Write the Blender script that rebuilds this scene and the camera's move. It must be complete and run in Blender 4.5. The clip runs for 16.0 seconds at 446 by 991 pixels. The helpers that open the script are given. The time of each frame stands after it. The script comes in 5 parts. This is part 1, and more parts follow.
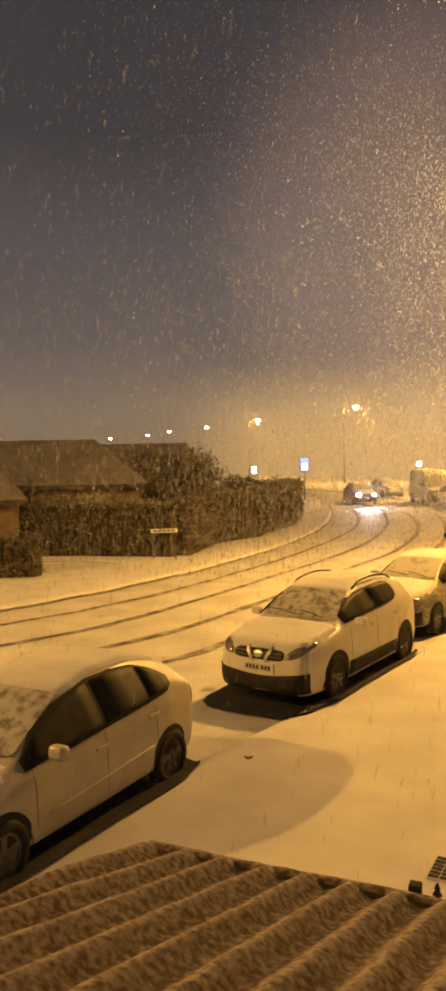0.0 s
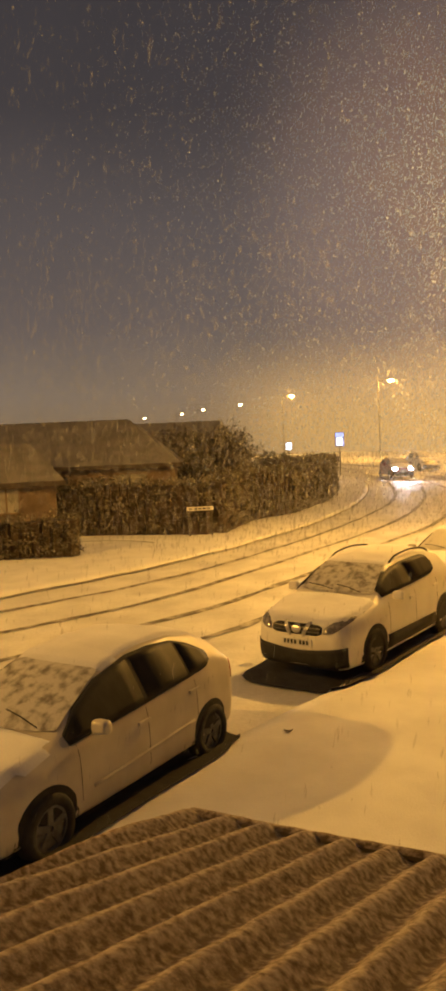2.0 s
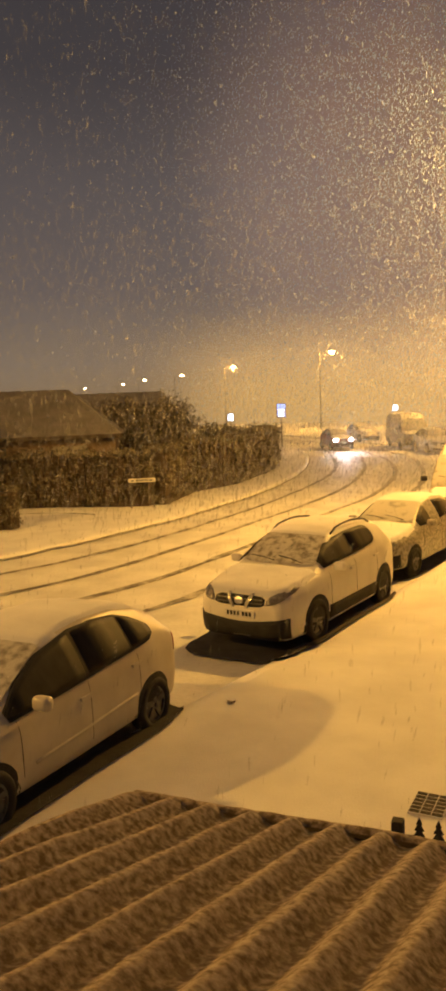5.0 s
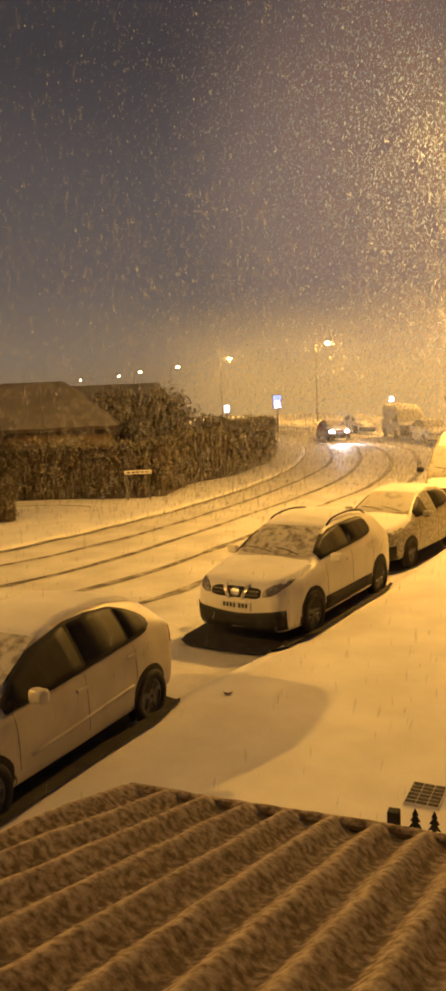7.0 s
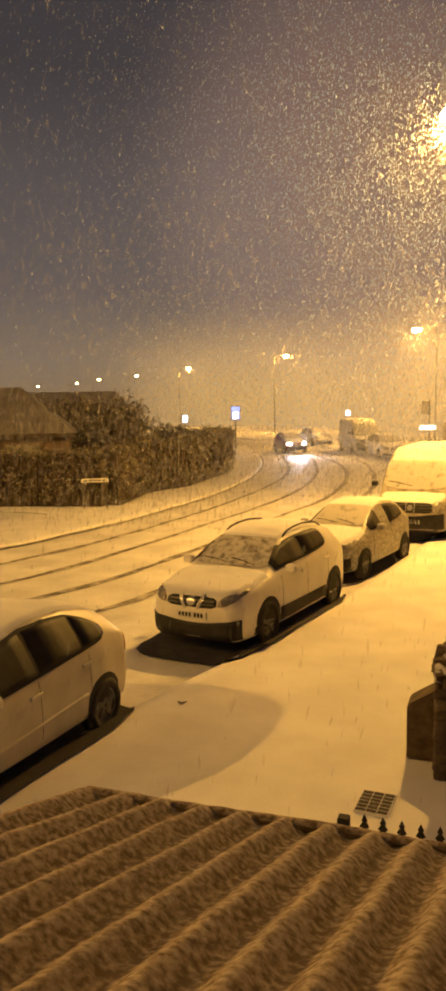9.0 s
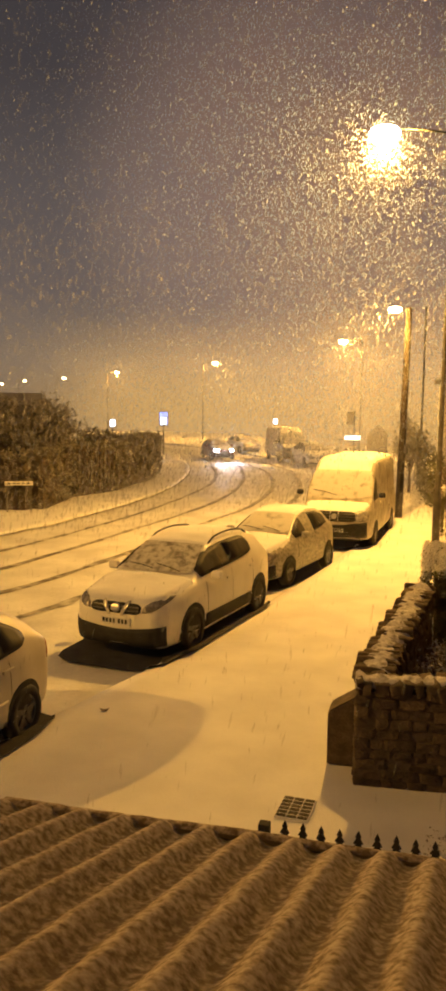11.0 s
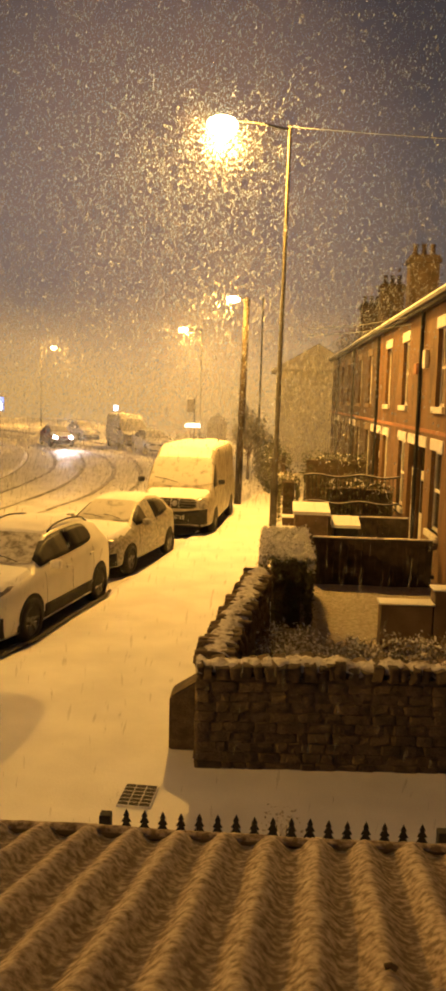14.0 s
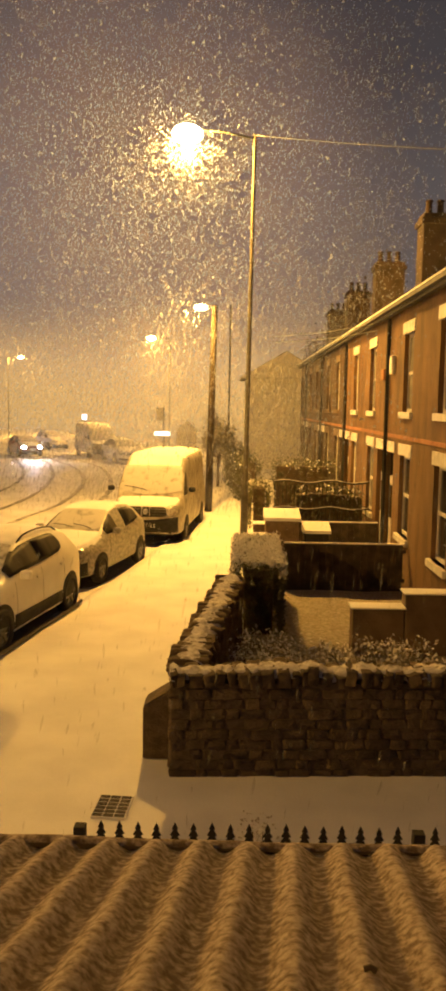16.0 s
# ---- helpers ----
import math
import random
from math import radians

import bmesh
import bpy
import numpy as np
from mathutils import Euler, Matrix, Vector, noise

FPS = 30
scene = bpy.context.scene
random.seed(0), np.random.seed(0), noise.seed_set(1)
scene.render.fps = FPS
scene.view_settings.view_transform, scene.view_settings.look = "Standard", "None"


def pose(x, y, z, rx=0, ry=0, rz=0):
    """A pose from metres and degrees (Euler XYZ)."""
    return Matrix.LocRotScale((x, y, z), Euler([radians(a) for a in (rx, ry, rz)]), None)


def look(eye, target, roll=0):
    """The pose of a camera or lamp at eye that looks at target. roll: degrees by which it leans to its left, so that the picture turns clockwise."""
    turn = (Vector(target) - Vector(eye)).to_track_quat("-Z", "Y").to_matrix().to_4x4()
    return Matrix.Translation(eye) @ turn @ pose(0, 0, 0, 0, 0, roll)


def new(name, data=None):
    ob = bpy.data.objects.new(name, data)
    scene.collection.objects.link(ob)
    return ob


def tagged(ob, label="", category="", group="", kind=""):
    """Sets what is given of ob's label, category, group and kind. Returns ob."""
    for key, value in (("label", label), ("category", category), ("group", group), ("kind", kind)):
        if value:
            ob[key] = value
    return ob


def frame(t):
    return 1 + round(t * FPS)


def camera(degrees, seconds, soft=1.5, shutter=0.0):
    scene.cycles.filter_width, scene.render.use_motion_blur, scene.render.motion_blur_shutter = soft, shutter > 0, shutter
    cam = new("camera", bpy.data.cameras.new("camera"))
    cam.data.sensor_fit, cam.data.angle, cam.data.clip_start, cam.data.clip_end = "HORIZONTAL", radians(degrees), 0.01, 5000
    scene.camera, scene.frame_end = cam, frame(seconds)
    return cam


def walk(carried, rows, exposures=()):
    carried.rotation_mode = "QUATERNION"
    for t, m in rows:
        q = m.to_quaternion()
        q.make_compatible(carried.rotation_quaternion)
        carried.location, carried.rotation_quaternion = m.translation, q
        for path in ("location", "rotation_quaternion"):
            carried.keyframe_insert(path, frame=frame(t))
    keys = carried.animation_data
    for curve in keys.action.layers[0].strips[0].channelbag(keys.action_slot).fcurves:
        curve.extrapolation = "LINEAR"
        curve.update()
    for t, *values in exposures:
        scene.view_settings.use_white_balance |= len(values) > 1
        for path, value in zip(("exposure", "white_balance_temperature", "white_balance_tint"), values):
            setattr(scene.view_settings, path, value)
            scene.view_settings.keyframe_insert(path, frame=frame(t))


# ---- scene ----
def aim(x, y, z, yaw, pitch, roll):
    """A camera pose: yaw to the left of +y, pitch up, roll leaning left."""
    return pose(x, y, z, 90 + pitch, 0, yaw) @ pose(0, 0, 0, 0, 0, roll)


cam = camera(30.61, 16.0, soft=3.8)
PATH = [
    (0, aim(0.010, -0.040, 3.712, 24.03, -2.96, -1.07)),
    (0.5, aim(0.003, -0.032, 3.704, 25.07, -3.30, -0.63)),
    (1, aim(0.006, -0.020, 3.709, 25.95, -3.99, -0.83)),
    (1.5, aim(0.018, -0.022, 3.711, 26.61, -4.34, -1.46)),
    (2, aim(0.024, -0.058, 3.697, 26.57, -4.46, -2.42)),
    (2.5, aim(0.036, -0.045, 3.695, 25.66, -4.50, -3.55)),
    (3, aim(0.010, -0.030, 3.694, 24.23, -4.82, -2.86)),
    (3.5, aim(0.004, -0.030, 3.695, 23.55, -5.46, -2.62)),
    (4, aim(-0.014, 0.008, 3.710, 23.01, -6.13, -2.41)),
    (4.5, aim(-0.019, 0.020, 3.705, 22.68, -6.44, -2.24)),
    (7, aim(-0.020, 0.041, 3.699, 22.33, -7.25, -2.37)),
    (7.5, aim(-0.016, 0.027, 3.705, 22.11, -7.10, -2.20)),
    (8, aim(-0.014, 0.005, 3.716, 21.51, -6.95, -1.79)),
    (8.5, aim(-0.017, 0.018, 3.712, 20.11, -6.85, -1.42)),
    (9, aim(-0.003, -0.040, 3.710, 19.24, -6.62, -0.97)),
    (9.5, aim(-0.005, -0.041, 3.715, 17.97, -6.42, -0.49)),
    (12, aim(-0.004, -0.035, 3.714, 11.80, -6.39, 0.97)),
    (12.5, aim(-0.006, -0.029, 3.712, 10.29, -6.60, 1.15)),
    (13, aim(-0.007, -0.025, 3.710, 7.01, -6.69, 1.54)),
    (13.5, aim(0.030, -0.040, 3.727, 4.13, -6.83, 1.16)),
    (14, aim(0.003, -0.006, 3.710, 2.86, -6.90, 1.52)),
    (14.5, aim(0.004, -0.006, 3.710, 2.37, -6.83, 1.38)),
    (15, aim(0.005, -0.000, 3.702, 1.60, -6.63, 1.20)),
    (15.5, aim(0.003, 0.000, 3.701, 1.13, -6.44, 1.03)),
    (16, aim(-0.000, 0.000, 3.700, 0.78, -6.31, 0.90)),
]
walk(cam, PATH, [(0.0, 0.34), (4.5, 0.35), (9.0, 0.31), (16.0, 0.31)])

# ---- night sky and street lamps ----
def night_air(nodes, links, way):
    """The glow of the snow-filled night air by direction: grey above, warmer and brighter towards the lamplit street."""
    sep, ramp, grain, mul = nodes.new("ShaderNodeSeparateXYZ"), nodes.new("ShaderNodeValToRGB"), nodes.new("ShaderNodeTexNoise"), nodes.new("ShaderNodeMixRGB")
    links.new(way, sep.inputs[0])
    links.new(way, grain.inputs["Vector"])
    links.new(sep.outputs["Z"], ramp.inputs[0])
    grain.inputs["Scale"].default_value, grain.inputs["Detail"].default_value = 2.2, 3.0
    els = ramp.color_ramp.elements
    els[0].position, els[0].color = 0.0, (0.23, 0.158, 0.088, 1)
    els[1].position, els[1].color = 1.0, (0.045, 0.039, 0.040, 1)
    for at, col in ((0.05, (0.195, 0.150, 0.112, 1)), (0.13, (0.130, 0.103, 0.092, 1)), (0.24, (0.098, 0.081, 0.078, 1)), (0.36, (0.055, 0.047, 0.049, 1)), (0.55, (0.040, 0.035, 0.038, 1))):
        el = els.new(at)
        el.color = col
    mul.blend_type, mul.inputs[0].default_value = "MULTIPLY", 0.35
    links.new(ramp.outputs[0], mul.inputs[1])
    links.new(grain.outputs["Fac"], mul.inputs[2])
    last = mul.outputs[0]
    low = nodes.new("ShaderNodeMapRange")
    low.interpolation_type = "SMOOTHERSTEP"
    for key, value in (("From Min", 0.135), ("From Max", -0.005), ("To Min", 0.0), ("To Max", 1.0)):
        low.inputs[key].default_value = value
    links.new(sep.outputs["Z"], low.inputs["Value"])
    # painted into the colour: the near lantern's halo, and lamplit haze low over the bend
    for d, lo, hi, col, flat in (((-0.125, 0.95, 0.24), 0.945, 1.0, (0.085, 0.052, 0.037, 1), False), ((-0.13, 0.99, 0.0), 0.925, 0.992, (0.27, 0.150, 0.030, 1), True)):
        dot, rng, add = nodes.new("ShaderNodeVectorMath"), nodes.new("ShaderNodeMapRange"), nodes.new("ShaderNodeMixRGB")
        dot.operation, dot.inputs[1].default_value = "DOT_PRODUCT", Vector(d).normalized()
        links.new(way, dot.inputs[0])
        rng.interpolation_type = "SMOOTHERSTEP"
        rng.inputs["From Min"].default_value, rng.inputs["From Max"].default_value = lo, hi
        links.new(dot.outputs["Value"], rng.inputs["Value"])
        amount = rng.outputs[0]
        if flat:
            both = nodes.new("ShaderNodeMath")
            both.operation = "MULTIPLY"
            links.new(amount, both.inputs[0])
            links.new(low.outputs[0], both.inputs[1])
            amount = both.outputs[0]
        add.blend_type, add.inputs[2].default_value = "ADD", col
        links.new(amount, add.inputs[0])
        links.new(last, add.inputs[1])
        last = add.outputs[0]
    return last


world = bpy.data.worlds.new("night_sky")
scene.world = world
world.use_nodes = True
wn, wl = world.node_tree.nodes, world.node_tree.links
wn.clear()
w_out, w_bg, w_tc = wn.new("ShaderNodeOutputWorld"), wn.new("ShaderNodeBackground"), wn.new("ShaderNodeTexCoord")
wl.new(night_air(wn, wl, w_tc.outputs["Generated"]), w_bg.inputs[0])
wl.new(w_bg.outputs[0], w_out.inputs[0])
w_bg.inputs[1].default_value = 1.0

SODIUM = (1.0, 0.492, 0.078)


def lamp_light(name, place, watts, radius=0.18, colour=SODIUM):
    data = bpy.data.lights.new(name, "POINT")
    data.energy, data.color, data.shadow_soft_size = watts, colour, radius
    ob = new(name, data)
    ob.location = place
    return ob

# ---- materials ----
def rgb(c):
    return (c[0], c[1], c[2], 1)


def surface(name, a, b, scale=8.0, rough=0.8, bump=0.3, bump_scale=60.0, metal=0.0, fine=0.25, spread=(0.35, 0.65), per_piece=0.0, detail=4, stretch=None):
    """Two colours mixed by a coarse noise, a fine grain over it, and a bump."""
    m = bpy.data.materials.new(name)
    m.use_nodes = True
    n, l = m.node_tree.nodes, m.node_tree.links
    bs = n["Principled BSDF"]
    bs.inputs["Roughness"].default_value, bs.inputs["Metallic"].default_value = rough, metal
    tc = n.new("ShaderNodeTexCoord")
    geo = n.new("ShaderNodeNewGeometry")
    n1, n2 = n.new("ShaderNodeTexNoise"), n.new("ShaderNodeTexNoise")
    n1.inputs["Scale"].default_value, n1.inputs["Detail"].default_value = scale, detail
    n2.inputs["Scale"].default_value, n2.inputs["Detail"].default_value = bump_scale, 3
    place = geo.outputs["Position"]
    if stretch:
        vm = n.new("ShaderNodeVectorMath")
        vm.operation, vm.inputs[1].default_value = "MULTIPLY", stretch
        l.new(place, vm.inputs[0])
        place = vm.outputs[0]
    l.new(place, n1.inputs["Vector"])
    l.new(place, n2.inputs["Vector"])
    ramp = n.new("ShaderNodeValToRGB")
    ramp.color_ramp.elements[0].position, ramp.color_ramp.elements[1].position = spread
    ramp.color_ramp.elements[0].color, ramp.color_ramp.elements[1].color = rgb(a), rgb(b)
    l.new(n1.outputs["Fac"], ramp.inputs[0])
    mix = n.new("ShaderNodeMixRGB")
    mix.blend_type, mix.inputs[0].default_value = "MULTIPLY", fine
    l.new(ramp.outputs[0], mix.inputs[1])
    l.new(n2.outputs["Fac"], mix.inputs[2])
    last = mix.outputs[0]
    if per_piece:
        info, hsv, mr = n.new("ShaderNodeObjectInfo"), n.new("ShaderNodeHueSaturation"), n.new("ShaderNodeMapRange")
        mr.inputs["To Min"].default_value, mr.inputs["To Max"].default_value = 1 - per_piece, 1 + per_piece
        l.new(info.outputs["Random"], mr.inputs["Value"])
        l.new(mr.outputs[0], hsv.inputs["Value"])
        l.new(last, hsv.inputs["Color"])
        last = hsv.outputs[0]
    l.new(last, bs.inputs["Base Color"])
    bp = n.new("ShaderNodeBump")
    bp.inputs["Strength"].default_value, bp.inputs["Distance"].default_value = bump, 0.02
    l.new(n2.outputs["Fac"], bp.inputs["Height"])
    l.new(bp.outputs[0], bs.inputs["Normal"])
    return m


def glow(name, colour, strength):
    m = bpy.data.materials.new(name)
    m.use_nodes = True
    bs = m.node_tree.nodes["Principled BSDF"]
    bs.inputs["Base Color"].default_value = rgb(colour)
    bs.inputs["Emission Color"].default_value, bs.inputs["Emission Strength"].default_value = rgb(colour), strength
    return m


SNOW = surface("snow", (0.74, 0.74, 0.76), (0.86, 0.86, 0.87), 1.3, 0.75, 0.35, 45.0, fine=0.12)
SNOW_TRAMPLED = surface("road_snow", (0.62, 0.62, 0.63), (0.82, 0.82, 0.82), 0.9, 0.7, 0.5, 14.0, fine=0.25)
SLUSH = surface("slush", (0.15, 0.14, 0.13), (0.60, 0.59, 0.57), 3.5, 0.8, 0.6, 30.0, spread=(0.40, 0.70))
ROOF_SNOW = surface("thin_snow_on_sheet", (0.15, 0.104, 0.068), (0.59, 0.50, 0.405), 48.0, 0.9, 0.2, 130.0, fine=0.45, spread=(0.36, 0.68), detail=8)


def crest_lit(m, period, amount):
    """Paints lit crests and dark troughs into the snow: shifts where the mix of the two colours falls."""
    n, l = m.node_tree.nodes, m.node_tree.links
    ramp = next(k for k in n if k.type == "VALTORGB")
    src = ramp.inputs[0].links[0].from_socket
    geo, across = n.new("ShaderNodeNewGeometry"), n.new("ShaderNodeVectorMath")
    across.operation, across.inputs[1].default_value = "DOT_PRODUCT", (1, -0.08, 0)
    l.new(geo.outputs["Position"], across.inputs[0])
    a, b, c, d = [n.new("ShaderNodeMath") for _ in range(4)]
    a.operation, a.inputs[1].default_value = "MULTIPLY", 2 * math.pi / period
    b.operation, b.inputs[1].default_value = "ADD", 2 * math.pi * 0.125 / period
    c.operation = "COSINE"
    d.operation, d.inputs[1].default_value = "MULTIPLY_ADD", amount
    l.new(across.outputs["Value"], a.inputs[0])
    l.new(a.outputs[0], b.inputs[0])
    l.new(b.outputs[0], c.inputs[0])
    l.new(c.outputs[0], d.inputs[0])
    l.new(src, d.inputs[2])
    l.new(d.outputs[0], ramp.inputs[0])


crest_lit(ROOF_SNOW, 0.1388, 0.075)
STONE = surface("wall_stone", (0.09, 0.066, 0.04), (0.18, 0.132, 0.084), 7.0, 0.95, 0.8, 40.0, fine=0.6, per_piece=0.12)
MORTAR = surface("mortar", (0.085, 0.064, 0.042), (0.14, 0.108, 0.074), 10.0, 0.95, 0.6)
BRICK = surface("brick", (0.30, 0.13, 0.065), (0.42, 0.20, 0.10), 4.0, 0.85, 0.3, 60.0, fine=0.3, per_piece=0.25)
BRICKWALL = surface("brick_wall", (0.115, 0.066, 0.031), (0.245, 0.138, 0.064), 2.0, 0.88, 0.5, 40.0, fine=0.5, spread=(0.3, 0.7), detail=7, stretch=(1, 1, 0.4))
SLATE = surface("slate", (0.06, 0.06, 0.065), (0.12, 0.12, 0.125), 3.0, 0.7)
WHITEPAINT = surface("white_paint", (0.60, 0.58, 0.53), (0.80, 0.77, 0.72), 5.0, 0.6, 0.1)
RENDERED = surface("pale_render", (0.68, 0.65, 0.56), (0.80, 0.77, 0.68), 1.5, 0.9, 0.3)
DARKWOOD = surface("dark_fence_wood", (0.035, 0.028, 0.02), (0.09, 0.065, 0.045), 5.0, 0.85, 0.5, 30.0, per_piece=0.2)
POLEWOOD = surface("pole_wood", (0.022, 0.017, 0.012), (0.05, 0.036, 0.025), 3.0, 0.9, 0.5)
STEEL = surface("painted_steel", (0.065, 0.06, 0.052), (0.105, 0.097, 0.082), 6.0, 0.6, 0.1, metal=0.3)
IRON = surface("black_iron", (0.010, 0.010, 0.010), (0.024, 0.022, 0.020), 9.0, 0.8, 0.2)
RUBBER = surface("rubber", (0.012, 0.012, 0.012), (0.03, 0.03, 0.03), 12.0, 0.8)
BLACKTRIM = surface("black_plastic", (0.008, 0.008, 0.008), (0.02, 0.02, 0.02), 9.0, 0.75)
CHROME = surface("chrome", (0.45, 0.45, 0.45), (0.6, 0.6, 0.6), 9.0, 0.3, 0.02, metal=1.0)
WHITE_CAR = surface("white_car_paint", (0.74, 0.72, 0.67), (0.82, 0.80, 0.75), 3.0, 0.32, 0.03, fine=0.06)
SILVER_CAR = surface("silver_car_paint", (0.52, 0.48, 0.40), (0.62, 0.58, 0.49), 3.0, 0.36, 0.03, fine=0.06)
GREY_CAR = surface("grey_car_paint", (0.18, 0.17, 0.15), (0.42, 0.41, 0.38), 16.0, 0.4, 0.05, fine=0.1)
VAN_PAINT = surface("grimy_white_van_paint", (0.24, 0.22, 0.18), (0.52, 0.49, 0.43), 4.0, 0.45, 0.05, fine=0.15)
RED_CAR = surface("dark_red_car_paint", (0.16, 0.03, 0.02), (0.22, 0.05, 0.04), 3.0, 0.35, 0.03)
RIM = surface("alloy", (0.10, 0.10, 0.095), (0.20, 0.195, 0.185), 12.0, 0.5, 0.05, metal=0.4)
GLASS_DARK = surface("car_glass", (0.022, 0.020, 0.015), (0.045, 0.040, 0.030), 5.0, 0.55, 0.0, fine=0.0, stretch=(1, 1, 0.25))
GLASS_DARK.node_tree.nodes["Principled BSDF"].inputs["Specular IOR Level"].default_value = 0.2
LENS = surface("headlamp_lens", (0.20, 0.19, 0.17), (0.50, 0.48, 0.44), 14.0, 0.18, 0.05, metal=0.3)
SCREEN_SNOW = surface("snowy_glass", (0.22, 0.20, 0.175), (0.62, 0.61, 0.59), 9.0, 0.7, 0.6, 60.0, spread=(0.32, 0.56))
SCREEN_WHITE = surface("snowed_over_glass", (0.26, 0.25, 0.23), (0.54, 0.53, 0.51), 5.0, 0.7, 0.5, 50.0, spread=(0.25, 0.45))
BARE_SHADE = surface("bare_asphalt_and_shade", (0.012, 0.011, 0.010), (0.032, 0.030, 0.028), 4.0, 0.9, 0.5, 40.0)
PLATE = surface("number_plate", (0.7, 0.7, 0.68), (0.8, 0.8, 0.78), 9.0, 0.5, 0.02)
AMBER = surface("tail_red", (0.25, 0.02, 0.015), (0.35, 0.03, 0.02), 9.0, 0.25, 0.02)
LEAF = surface("hedge_leaf", (0.05, 0.055, 0.024), (0.12, 0.12, 0.055), 5.0, 0.7, 0.3)
TWIG = surface("twig", (0.05, 0.035, 0.022), (0.10, 0.07, 0.045), 5.0, 0.9, 0.3)
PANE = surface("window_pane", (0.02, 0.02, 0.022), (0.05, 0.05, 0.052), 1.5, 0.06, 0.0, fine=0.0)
CURTAIN_PANE = surface("net_curtain_pane", (0.25, 0.24, 0.22), (0.40, 0.38, 0.35), 2.5, 0.12, 0.0)
CABLE = surface("cable", (0.2, 0.2, 0.2), (0.3, 0.3, 0.3), 5.0, 0.5)
LAMP_GLOW = glow("sodium_lamp", (1.0, 0.70, 0.30), 60.0)
FAR_GLOW = glow("far_sodium_lamp", (1.0, 0.66, 0.26), 26.0)
SIGN_GLOW = glow("lit_sign", (0.72, 0.82, 1.0), 4.0)
HEAD_GLOW = glow("headlight_on", (0.97, 0.95, 1.0), 70.0)
CHIMNEY_BRICK = surface("dark_chimney_brick", (0.025, 0.018, 0.014), (0.06, 0.042, 0.03), 3.0, 0.95, 0.4, 30.0)
GUTTER = surface("brown_gutter", (0.10, 0.075, 0.05), (0.16, 0.12, 0.085), 6.0, 0.6, 0.1)
LUMPY_SNOW = surface("lumpy_snow_on_stone", (0.30, 0.27, 0.23), (0.74, 0.72, 0.70), 14.0, 0.85, 0.8, 45.0, fine=0.35, spread=(0.30, 0.56))
# snow-dusted leaf, lightened further to paint the haze into its colour
FROST_HAZE_LEAF = surface("frost_and_haze_leaf", (0.085, 0.075, 0.048), (0.24, 0.21, 0.16), 1.6, 0.85, 0.3)
DARKWALL = surface("dark_terrace_brick", (0.045, 0.03, 0.02), (0.10, 0.062, 0.04), 2.2, 0.92, 0.4, 40.0)
CRATE_DULL = surface("weathered_boards_dulled_trim", (0.14, 0.10, 0.065), (0.24, 0.17, 0.11), 4.0, 0.85, 0.4, 30.0)
ROUGH_LAWN = surface("snowy_rough_grass", (0.28, 0.24, 0.18), (0.50, 0.47, 0.41), 18.0, 0.9, 0.8, 90.0, fine=0.45, spread=(0.34, 0.66), detail=8)
SNOWY_TWIG = surface("snowy_twigs", (0.22, 0.19, 0.16), (0.52, 0.49, 0.46), 2.0, 0.9, 0.2)


def flake(name, cover, colour):
    """Thin, half clear snowflakes that pass light on; cover is how much of the view one hides."""
    m = bpy.data.materials.new(name)
    m.use_nodes = True
    n, l = m.node_tree.nodes, m.node_tree.links
    diff, trans, both = n.new("ShaderNodeBsdfDiffuse"), n.new("ShaderNodeBsdfTranslucent"), n.new("ShaderNodeMixShader")
    diff.inputs[0].default_value = trans.inputs[0].default_value = rgb(colour)
    l.new(diff.outputs[0], both.inputs[1])
    l.new(trans.outputs[0], both.inputs[2])
    both.inputs[0].default_value = 0.6
    clear, thin = n.new("ShaderNodeBsdfTransparent"), n.new("ShaderNodeMixShader")
    thin.inputs[0].default_value = cover
    l.new(clear.outputs[0], thin.inputs[1])
    l.new(both.outputs[0], thin.inputs[2])
    l.new(thin.outputs[0], n["Material Output"].inputs["Surface"])
    return m


FLAKE = flake("snowflake", 0.14, (0.80, 0.88, 0.98))
NEAR_FLAKE = flake("near_snowflake", 0.11, (0.84, 0.90, 0.98))
# tinted blue against the orange lamp, denser to draw its halo
HALO_FLAKE = flake("halo_snowflake", 0.30, (0.62, 0.72, 1.0))
FAR_FLAKE = flake("far_snowflake", 0.115, (0.90, 0.92, 0.96))

# ---- building helpers ----
def mesh_of(bm, name, material, smooth=True):
    me = bpy.data.meshes.new(name)
    bmesh.ops.recalc_face_normals(bm, faces=bm.faces)
    bm.to_mesh(me)
    bm.free()
    for p in me.polygons:
        p.use_smooth = smooth
    for mat in (material if isinstance(material, (list, tuple)) else [material]):
        me.materials.append(mat)
    return me


def part(name, bm, material, parent=None, label="", smooth=False):
    """One mesh object from a bmesh, under a thing or a part."""
    ob = new(name, mesh_of(bm, name, material, smooth))
    if parent is not None:
        ob.parent = parent
    if label:
        tagged(ob, label)
    return ob


def thing(name, label, category, group="", m=None, kind=""):
    ob = new(name)
    ob.empty_display_size = 0.2
    if m is not None:
        ob.matrix_basis = m
    return tagged(ob, label, category, group, kind)


